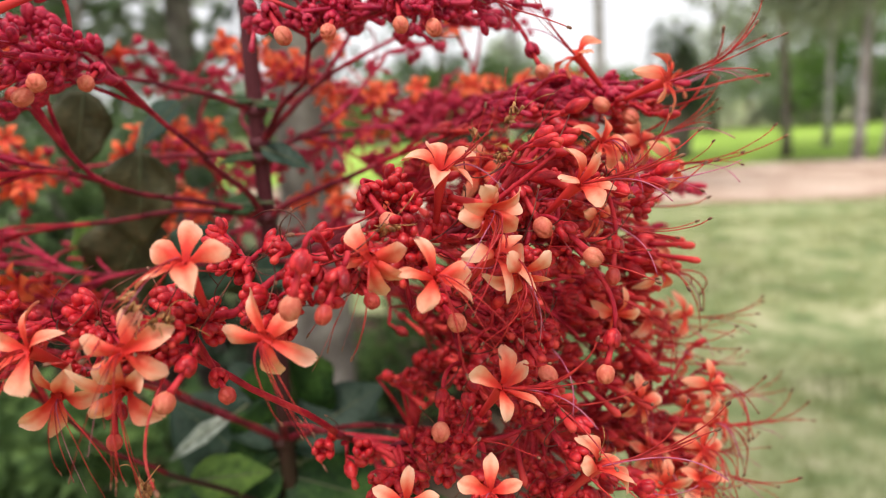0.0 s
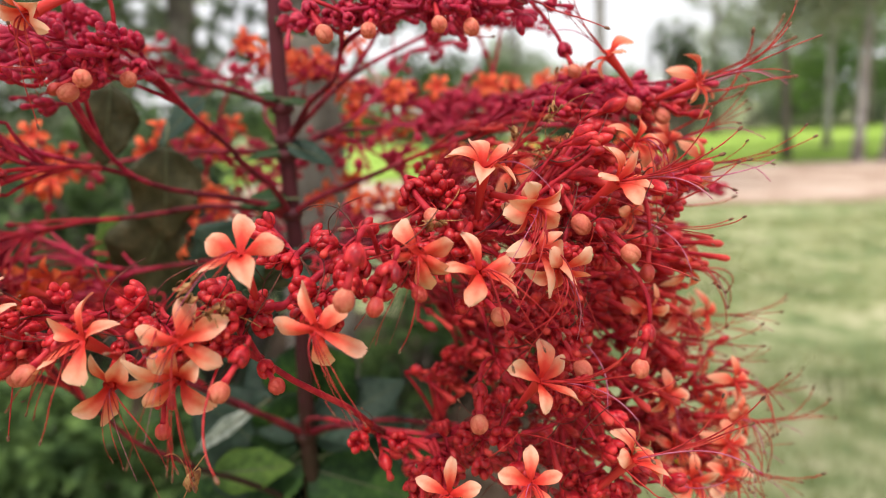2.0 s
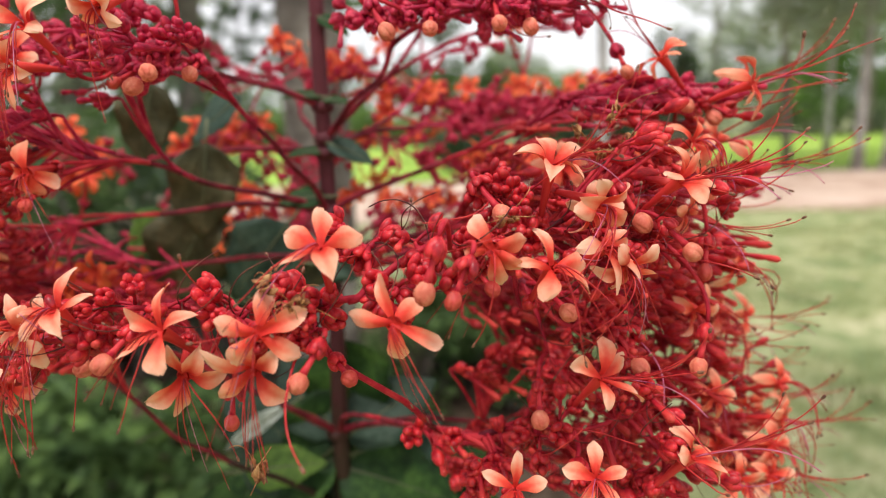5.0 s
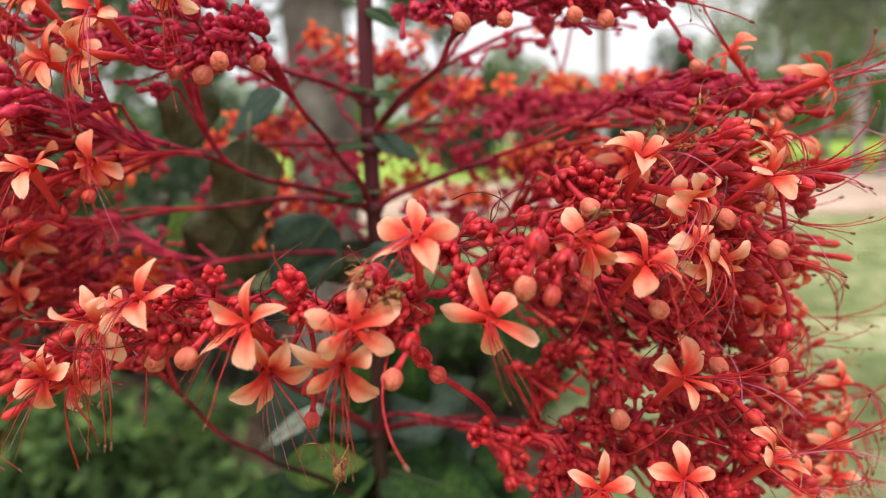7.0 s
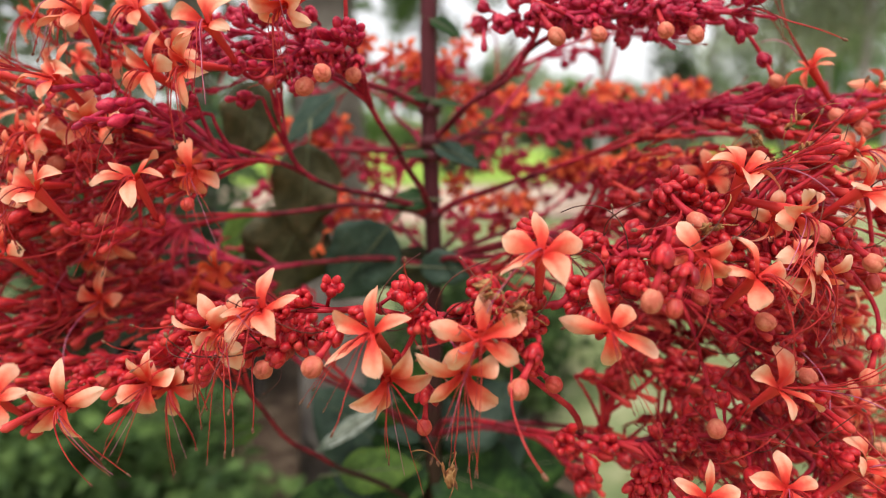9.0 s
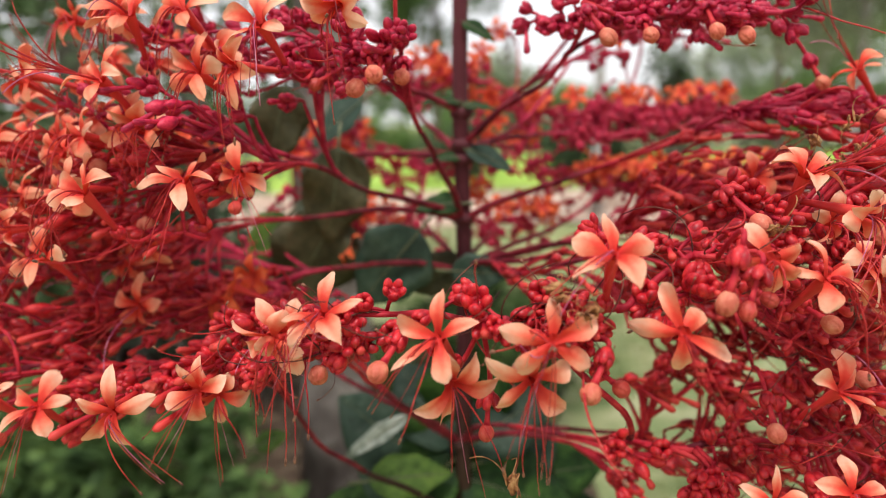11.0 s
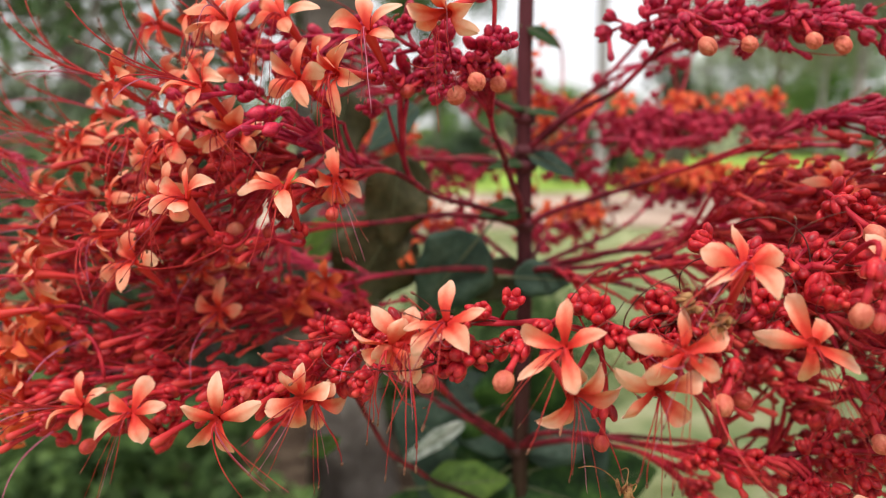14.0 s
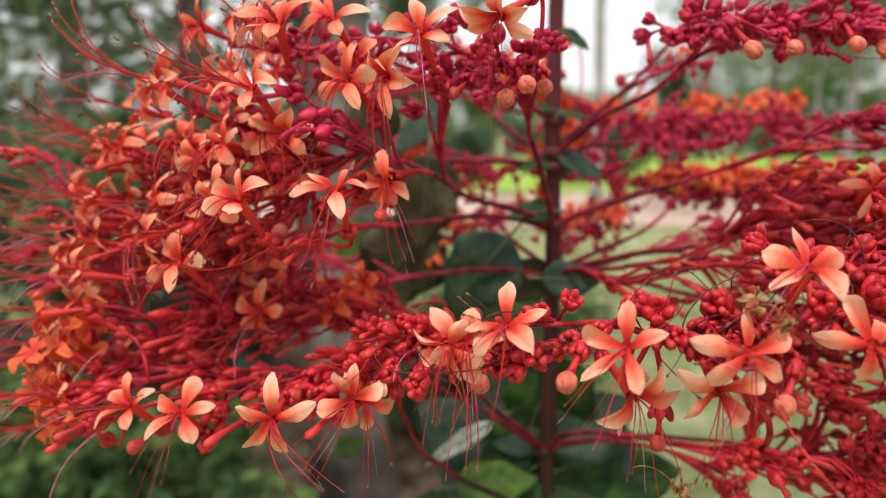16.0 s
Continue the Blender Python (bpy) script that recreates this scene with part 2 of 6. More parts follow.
# ---- parts of the inflorescence, each shaped once ----
def petal_mesh(length, width, back, cup, twist, mat):
    """An obovate lobe, thin at the rim, that arches back and cups a little; its base at the origin, its tip along +Y."""
    bm = bmesh.new()
    top, low = [], []
    rows, cols = 11, 7
    for i in range(rows):
        u = i / (rows - 1)
        grow = min(1.0, u / 0.66)
        half = width * (0.34 + 0.66 * grow * grow * (3 - 2 * grow)) * (1 if u < 0.64 else max(0.12, (1 - ((u - 0.64) / 0.36) ** 2.2 * 0.985) ** 0.62))
        for j in range(cols):
            s = 2 * j / (cols - 1) - 1
            x = s * half * 0.5
            y = 0.0003 + length * u
            z = 0.0034 * math.sin(u * 1.9) - 0.0018 - back * length * u * u - 0.0011 * max(0, u - 0.6) ** 2 / 0.16 + cup * abs(s) ** 1.6 * half + twist * s * half * u
            z += 0.00042 * math.sin(8 * u + 2.5 * s + 60 * back) * u * (0.4 + abs(s))
            y += 0.00025 * math.sin(5 * s + 30 * twist) * u * u
            x *= 1 + 0.07 * math.sin(11 * u + 20 * back + s)
            thick = 0.00011 * (1 - abs(s) ** 2 * 0.75) * (1.4 - u * 0.8)
            top.append(bm.verts.new((x, y, z + thick)))
            low.append(bm.verts.new((x, y, z - thick)))
    for i in range(rows - 1):
        for j in range(cols - 1):
            a, b, c, d = (i * cols + j, i * cols + j + 1, (i + 1) * cols + j + 1, (i + 1) * cols + j)
            bm.faces.new([top[k] for k in (a, b, c, d)])
            bm.faces.new([low[k] for k in (d, c, b, a)])
    rim = [j for j in range(cols)] + [i * cols + cols - 1 for i in range(1, rows)] + [(rows - 1) * cols + j for j in range(cols - 2, -1, -1)] + [i * cols for i in range(rows - 2, 0, -1)]
    for a, b in zip(rim, rim[1:] + rim[:1]):
        f = bm.faces.new((top[b], top[a], low[a], low[b]))
        for e in f.edges:
            e.smooth = False
    return finish(bm, "petal", mat)


PETALS = [petal_mesh(0.0111 * a, 0.0051 * b, c, d, e, PETAL) for a, b, c, d, e in
          ((1, 1, 0.20, -0.14, 0.15), (1.04, 0.92, 0.42, 0.20, -0.35), (0.95, 1.08, 0.05, -0.22, 0.4), (1.05, 0.98, 0.62, -0.2, 0.1), (0.92, 1.0, 0.30, -0.28, -0.5),
           (1.02, 0.86, -0.12, 0.28, 0.55), (0.98, 1.12, 0.36, 0.30, 0.0), (1.06, 0.9, 0.15, -0.1, -0.6), (0.88, 0.95, 0.50, 0.15, 0.5))]
CORAL_PETALS = [petal_mesh(0.0108 * a, 0.0050 * b, c, d, e, CORAL) for a, b, c, d, e in ((1, 1, 0.25, -0.14, 0.15), (1.04, 0.92, 0.5, 0.20, -0.35), (0.95, 1.05, 0.1, -0.22, 0.4), (1.02, 0.98, 0.75, -0.2, 0.1), (0.92, 1.0, 0.35, 0.25, -0.5))]
ORANGE_PETALS = [petal_mesh(0.0098 * a, 0.0054, c, d, e, ORANGE) for a, c, d, e in ((1, 0.2, 0.1, 0.1), (1.05, 0.45, 0.16, -0.15), (0.92, 0.05, 0.06, 0.2))]


def tube_mesh():
    """The corolla's tube, widening to a throat, with the knobbed cup that holds it."""
    bm = bmesh.new()
    tube(bm, [(0, -0.0016, -0.0195), (0, -0.0009, -0.014), (0, -0.0003, -0.008), (0, 0, -0.0035), (0, 0, -0.0010)], [0.0009, 0.00105, 0.0014, 0.0018, 0.0021], 9, cap=False)
    return finish(bm, "tube", TUBE)


TUBE_MESH = tube_mesh()


def stamen_mesh(forward, drop, aside, curl, mat, tip=True, reach=False):
    """A long filament from the throat; gravity is local -Y."""
    bm = bmesh.new()
    a, b, c, d = Vector((aside * 0.05, -0.0006, 0)), Vector((aside * 0.2, drop * 0.06, forward * 1.1)), Vector((aside * 1.1, -drop * 0.42, forward * 1.45)), Vector((aside + curl, -drop, forward + curl * 0.8))
    if reach:
        b, c, d = Vector((aside * 0.3, -0.001, forward * 0.4)), Vector((aside * 0.8, -drop * 0.1, forward * 0.75)), Vector((aside + curl, -drop, forward))
    path = [a * (1 - u) ** 3 + b * (3 * u * (1 - u) ** 2) + c * (3 * u * u * (1 - u)) + d * u**3 for u in (k / 14 for k in range(15))]
    path = [p + Vector([noise.noise(p * 90 + Vector((drop * 900, aside * 900, 5 * j))) for j in range(3)]) * 0.0011 * k / 14 for k, p in enumerate(path)]
    tube(bm, path, [(0.00042 if tip else 0.00032) - (0.00022 if tip else 0.00012) * k / 14 for k in range(15)], 6)
    if tip:
        way = (path[-1] - path[-2]).normalized()
        blob(bm, path[-1] + way * 0.0006, (0.00066, 0.00066, 0.00135), way.to_track_quat("Z", "Y"), 1, 1)
    return finish(bm, "stamen", mat, ANTHER)


HANGING = [stamen_mesh(f, d, s, c, m, t) for f, d, s, c, m, t in
           ((0.008, 0.031, 0.004, 0.003, STAMEN, True), (0.010, 0.026, -0.005, -0.003, STAMEN, True), (0.006, 0.034, -0.001, 0.002, STAMEN, True), (0.007, 0.029, 0.009, 0.004, STAMEN, True),
            (0.006, 0.024, -0.009, -0.005, STAMEN, True), (0.009, 0.022, 0.012, -0.002, STAMEN, True), (0.007, 0.027, 0.006, 0.002, STYLE, False), (0.006, 0.025, -0.007, 0.003, STYLE, False))]
REACHING = [stamen_mesh(f, d, s, c, m, t, True) for f, d, s, c, m, t in
            ((0.036, -0.010, 0.003, 0.003, STAMEN, True), (0.034, -0.002, -0.006, 0.004, STAMEN, True), (0.038, -0.016, -0.002, 0.002, STAMEN, True), (0.030, 0.008, 0.007, 0.002, STAMEN, True),
             (0.030, 0.014, -0.004, -0.004, STYLE, False))]


def calyx_mesh(seed, spread):
    """A small cup with five swollen, shiny lobes round its mouth; the stalk end at the origin, opening along +Z."""
    bm = bmesh.new()
    r = random.Random(seed)
    tube(bm, [(0, 0, 0), (0, 0, 0.0010), (0, 0, 0.0022), (0, 0, 0.0036), (0, 0, 0.0034)], [0.0008, 0.0017, 0.0024, 0.0025, 0.0014], 10)
    for k in range(5):
        a = 2 * math.pi * (k + r.uniform(-0.15, 0.15)) / 5
        out = Vector((math.cos(a), math.sin(a), 0))
        lean = (out * spread + Vector((0, 0, 1))).normalized()
        blob(bm, out * 0.0014 + lean * 0.0022 + Vector((0, 0, 0.0012)), Vector((0.00118, 0.00150, 0.00245)) * r.uniform(0.85, 1.12), Matrix((lean.cross(out).cross(lean), lean.cross(out), lean)).transposed().to_quaternion(), 0, 2)
    return finish(bm, "calyx", CALYX)


def closed_calyx_mesh(seed):
    """A calyx not yet open: a glossy, faintly five-ribbed egg with a blunt tip."""
    bm = bmesh.new()
    blob(bm, (0, 0, 0.0030), (0.0021, 0.0021, 0.0030), None, 0, 2)
    for v in bm.verts:
        a, high = math.atan2(v.co.y, v.co.x), v.co.z / 0.006
        v.co.xy *= (0.90 + 0.14 * abs(math.sin(2.5 * a + seed))) * (1.12 - 0.55 * abs(high - 0.5))
    tube(bm, [(0, 0, -0.0006), (0, 0, 0.0008)], [0.0007, 0.0011], 6)
    return finish(bm, "calyx", CALYX)


CALYXES = [calyx_mesh(0, 0.15), calyx_mesh(4, 0.05), calyx_mesh(1, 0.4), calyx_mesh(6, 0.3), calyx_mesh(2, 0.22), calyx_mesh(5, 0.1), calyx_mesh(3, 0.5)]


def round_bud_meshes(mat):
    """An unopened corolla: a tube that swells into a five-folded ball."""
    bm = bmesh.new()
    blob(bm, (0, 0, 0.0031), (0.0031, 0.0031, 0.0033), None, 0, 4)
    for v in bm.verts:
        a = math.atan2(v.co.y, v.co.x)
        high = min(1, max(0, v.co.z / 0.0064))
        fold = abs(math.sin(2.5 * (a + 0.9 * high)))      # five lobes, wrapped over one another
        v.co.xy *= 0.90 + 0.12 * fold ** 0.5 - 0.10 * (1 - high) + 0.05 * noise.noise(v.co * 420)
        v.co.z -= 0.0007 * high * max(0, 1 - fold * 2.5) * min(1, v.co.xy.length / 0.001)
    ball = finish(bm, "flower_bud", mat)
    bm = bmesh.new()
    tube(bm, [(0, 0, -0.010), (0, 0.0002, -0.006), (0, 0, -0.002), (0, 0, 0.0006)], [0.0010, 0.0009, 0.0010, 0.0014], 8)
    return ball, finish(bm, "bud_tube", RED)


BALL, BALL_TUBE = round_bud_meshes(PEACH)
YOUNG_BALL, _ = round_bud_meshes(RUDDY)


def dried_mesh():
    bm = bmesh.new()
    r = random.Random(4)
    for k in range(7):
        a = r.uniform(0, 6.3)
        p = Vector((math.cos(a), math.sin(a), r.uniform(-0.6, 0.6))) * 0.0022
        blob(bm, p, (0.0022, 0.0011, 0.0004), Euler((r.uniform(0, 6), r.uniform(0, 6), a)), 0, 2, 0.8, k)
    for k in range(4):
        d = Vector((r.uniform(-1, 1), r.uniform(-1, 1), r.uniform(-0.8, 0.3))) * 0.008
        tube(bm, bend((0, 0, 0), d + Vector((0.003, 0, 0.004)), d * 1.4, 7), 0.00016, 4)
    return finish(bm, "withered_flower", DRY)


DRIED = dried_mesh()


def shoot_mesh():
    """A young corolla: a club-shaped red tube."""
    bm = bmesh.new()
    tube(bm, [(0, 0, 0), (0.0002, 0, 0.004), (0, 0.0002, 0.008), (0, 0, 0.0105), (0, 0, 0.012), (0, 0, 0.0128)], [0.0012, 0.0010, 0.0011, 0.0016, 0.0016, 0.0006], 9)
    return finish(bm, "young_bud", SHOOT)


SHOOT_MESH = shoot_mesh()


# ---- the pagoda flower ----
STEM_X, STEM_Y = -0.0885, 0.3725
plant = tagged(new("pagoda_flower"), "tall pagoda flower shrub with tiers of scarlet stalks and peach blossoms", "flowering shrub")
plant.location = (STEM_X, STEM_Y, 0)
INV = Matrix.Translation((-STEM_X, -STEM_Y, 0))


def on_plant(name, me, m, label=""):
    return child(name, me, plant, label, INV @ m)


NODE_T = Vector((STEM_X, STEM_Y, 1.139))
NODE_K = Vector((STEM_X, STEM_Y, 1.132))
NODE_U = Vector((STEM_X, STEM_Y, 1.155))
NODE_M = Vector((STEM_X, STEM_Y, 1.102))
NODE_N = Vector((STEM_X - 0.001, STEM_Y, 1.075))
NODE_L = Vector((STEM_X - 0.003, STEM_Y, 0.980))
NODE_B = Vector((STEM_X - 0.004, STEM_Y, 0.935))

bm = bmesh.new()
path, girth = [], []
for k in range(40):
    z = 0.0 + 1.36 * k / 39
    path.append((STEM_X - 0.004 * max(0, 1.1 - z) + 0.0008 * math.sin(z * 31), STEM_Y + 0.0008 * math.cos(z * 23), z))
    girth.append(0.0062 - 0.0025 * z / 1.3)
tube(bm, path, girth, 10)
for node in (NODE_T, NODE_K, NODE_U, NODE_M, NODE_N, NODE_L, NODE_B):
    blob(bm, node, (0.0062, 0.0062, 0.0042), None, 0, 2, 0.15)
on_plant("main_stem", finish(bm, "main_stem", STEM), Matrix(), "dark maroon upright main stem")

TWIGS = []      # points of the branchwork on which blooms and buds are seated
SHOOTS = []     # poses of young tubes
LOOSE = []      # poses of filaments left by spent flowers
CUPS = []       # poses of the small knobbed calyxes
CLOSED = []     # poses of calyxes not yet open


SPRAYS = []


def spray(node, tip, spread, cymes):
    """A head of cymes that fills an ellipsoid round its tip, carried from a node of the stem."""
    tip = Vector(tip)
    if tip.y < 0.33:
        tip += Vector((STEM_X - tip.x, STEM_Y - tip.y, 0)).normalized() * 0.009
    SPRAYS.append((node, tip, spread, cymes))


BLOOMS, ROUND_BUDS = [], []


def bloom(x, y, z, yaw, tilt, roll, style):
    """An open flower whose throat is at x, y, z. yaw: degrees to +x from -y; tilt: up; roll: of the petals. style: h hanging stamens, r reaching, n none."""
    if style == "n":
        yaw, tilt, roll = yaw + rng.uniform(-70, 70), tilt + rng.uniform(-30, 40), rng.uniform(0, 72)
    yaw, tilt = radians(yaw + rng.uniform(-3, 3)), radians(tilt)
    face = Vector((math.sin(yaw) * math.cos(tilt), -math.cos(yaw) * math.cos(tilt), math.sin(tilt)))
    BLOOMS.append((Vector((x, y, z)), face, roll, style))


def posed(x, y, z, yaw, tilt, style, swing, *petals):
    """An open flower whose five petals each have their own turn, lift and length; swing: the way its stamens lean, in degrees from hanging."""
    yaw, tilt = radians(yaw), radians(tilt)
    face = Vector((math.sin(yaw) * math.cos(tilt), -math.cos(yaw) * math.cos(tilt), math.sin(tilt)))
    BLOOMS.append((Vector((x, y, z)), face, (yaw, tilt, swing, petals), style))


def round_bud(x, y, z, young=False):
    ROUND_BUDS.append((Vector((x, y, z)), young))


def crowded(p):
    """Whether p lies before an open flower's face, or in a round bud: nothing grows there."""
    for q, face, _, style in BLOOMS:
        d = p - q
        out = d.dot(face)
        if style != "n" and -0.003 < out < 0.045 and (d - face * out).length < 0.0105 + 0.08 * max(0, out):
            return True
    return any((p - q).length < 0.0065 for q, _ in ROUND_BUDS)


def wavy(path, amount):
    return [p + Vector([noise.noise(p * 40 + Vector((k * 7, 0, 0))) for k in range(3)]) * amount for p in path]


def hazed_tier(p):
    """Whether p is in the upper or the rear tiers, whose reds carry painted lens haze."""
    return p.z > 1.150 or p.y > 0.33


def grow_head(fork, heading, tip, spread, cymes, thick, old=False):
    """A branch from a limb's fork to a tip, with twigs, cymes and their calyxes."""
    bm = bmesh.new()
    out = tip - fork
    main = wavy(bend(fork, fork + heading * out.length * 0.45, tip, 10), 0.0014)
    girth = [thick - (thick - 0.0009) * k / 10 for k in range(11)]
    ripe = 11 if old else 4 if out.length > 0.03 else 1     # older wood is maroon, the young end scarlet
    if ripe > 1:
        tube(bm, main[:ripe], girth[:ripe], 7, 1)
    if ripe < 11:
        tube(bm, main[ripe - 1:], girth[ripe - 1:], 7)
    flat = Vector((tip.x - STEM_X, tip.y - STEM_Y, 0)).normalized()
    mass = 0.235 < tip.y < 0.40 and tip.z < 1.172
    for k in range(cymes):
        while True:
            q = Vector((rng.uniform(-1, 1), rng.uniform(-1, 1), rng.uniform(-1, 1)))
            if q.length < 1:
                break
        centre = tip + Vector((q.x * spread[0], q.y * spread[1], q.z * spread[2]))
        if crowded(centre) or tip.y < 0.215 and centre.z > tip.z + 0.0055:
            continue
        if mass:
            start = min(main[1:], key=lambda p: abs((p - centre).length - 0.030) + (0.03 if (p - fork).length > (centre - fork).length else 0))
        else:
            start = min(main[3:], key=lambda p: (p - centre).length + (0.02 if (p - fork).length > (centre - fork).length else 0))
        away = centre - start
        knee = start + away * 0.55 + flat * 0.003 + Vector((0, 0, -0.002 + 0.12 * away.length))
        twig = bend(start, knee, centre, 6)
        tube(bm, twig, [0.0010 - 0.0004 * j / 6 for j in range(7)], 6)
        TWIGS.extend(twig[2:])
        head = (centre - knee).normalized()
        for j in range(rng.randint(1, 2 if tip.y < 0.215 else 3)):
            stray = Vector((rng.uniform(-0.9, 0.9), rng.uniform(-0.9, 0.9), rng.uniform(-0.8, 0.8)))
            if tip.y < 0.215:
                stray.z = min(stray.z, 0.25)
            way = (head * 0.3 + flat * (1.3 if mass else 0.7) + stray * (0.7 if mass else 1.0)).normalized()
            foot = centre + way * rng.uniform(0.002, 0.0070)
            if crowded(foot + way * 0.003):
                continue
            tube(bm, [centre, centre.lerp(foot, 0.5) + Vector((0, 0, 0.0003)), foot], [0.0006, 0.00055, 0.0007], 5)
            turn = way.to_track_quat("Z", "Y") @ Euler((0, 0, rng.uniform(0, 6))).to_quaternion()
            size = rng.choice((0.85, 1.0, 1.1, 1.2)) * rng.uniform(0.92, 1.08) * (0.85 if tip.y > 0.3 else 1)
            if mass and rng.random() < 0.6:
                CLOSED.append(Matrix.LocRotScale(foot, turn, (size * 0.9, size * 0.9, size * rng.uniform(1.1, 1.7))))
            else:
                CUPS.append(Matrix.LocRotScale(foot, turn, (size, size, size)))
            chance = rng.random()
            if chance < (0.14 if tip.y < 0.235 else 0.42 if mass else 0.16):       # a young corolla tube, not yet coloured
                size = rng.uniform(0.5, 0.75) if tip.y < 0.215 else rng.uniform(0.6, 0.95)
                SHOOTS.append(Matrix.LocRotScale(foot + way * 0.002, (flat * 0.9 + way * 0.5 + Vector((0, 0, rng.uniform(-0.7, 0.15)))).to_track_quat("Z", "Y"), (size, size, size * rng.uniform(0.9, 1.1 if tip.y < 0.215 else 1.8))))
            elif chance < (0.53 if tip.x > 0.02 else 0.56 if tip.x < -0.20 else 0.30) and tip.y < 0.33:
                LOOSE.append(Matrix.LocRotScale(foot, (flat + Vector((rng.uniform(-0.7, 0.7), rng.uniform(-0.7, 0.3), rng.uniform(-0.6, 0.5)))).to_track_quat("Z", "Y") @ Euler((0, 0, rng.uniform(0, 6))).to_quaternion(), [rng.uniform(0.8, 1.25) if tip.x > 0.05 else rng.uniform(0.6, 1.0)] * 3))
    on_plant("branch", finish(bm, "branch", HAZED_BRANCH if hazed_tier(tip) else RED, LIMB), Matrix())
    return main


def grow():
    """Heads that lie the same way from a node share one limb; each next head forks off the nearest wood already there."""
    left = sorted(SPRAYS, key=lambda h: (h[0].z, math.atan2(h[1].y - STEM_Y, h[1].x - STEM_X)))
    while left:
        node, tip, *_ = first = left.pop(0)
        ahead = (tip - node).normalized()
        group = [first] + [h for h in left if h[0] is node and (h[1] - node).normalized().dot(ahead) > (0.93 if tip.x > 0.0 and node is NODE_N else 0.87 if tip.x > 0.0 and node is not NODE_T else 0.80 if tip.x > -0.06 else 0.74)][:12]
        left = [h for h in left if not any(h is g for g in group)]
        mean = sum((h[1] for h in group), Vector()) / len(group)
        near = min((h[1] - node).length for h in group)
        end = node + (mean - node).normalized() * near * 0.42 + Vector((0, 0, 0.004))
        limb = wavy(bend(node, node.lerp(end, 0.45) + Vector((0, 0, 0.03 * near)), end, 12), 0.0018)
        bm = bmesh.new()
        tube(bm, limb, [0.0018 - 0.0005 * k / 12 for k in range(13)], 8)
        on_plant("limb", finish(bm, "limb", STEM if node is NODE_B else LIMB), Matrix())
        wood = [(limb[k], (limb[k] - limb[k - 2]).normalized()) for k in range(6, 13)]
        for _, tip, spread, cymes in sorted(group, key=lambda h: (h[1] - end).length):
            fork, way = min(wood, key=lambda q: (tip - q[0]).length * (1.6 - (tip - q[0]).normalized().dot(q[1])))
            main = grow_head(fork, way, tip, spread, cymes, 0.0012, node is NODE_B and tip.x < -0.09)
            wood += [(main[k], (main[k] - main[k - 1]).normalized()) for k in range(3, 9)]


def seat(p, back):
    """The twig point that best carries a stalk which ends at p and comes from the way back."""
    return min(TWIGS, key=lambda q: (q - p).length + 0.5 * max(0, 0.8 - (q - p).normalized().dot(back)) * (q - p).length)


def stalk(p, back, name="flower_stalk"):
    """A slender stalk from the branchwork to p, and a calyx where it ends."""
    q = seat(p, back)
    bm = bmesh.new()
    tube(bm, bend(q, p + back * (q - p).length * 0.4, p, 7), [0.00075] * 7 + [0.0006], 6)
    on_plant(name, finish(bm, name, RED), Matrix())


def faced(face):
    """The turn that lays +Z along face, with +Y as far up as it goes."""
    right = Vector((0, 0, 1)).cross(face).normalized()
    return Matrix((right, face.cross(right), face)).transposed().to_4x4()


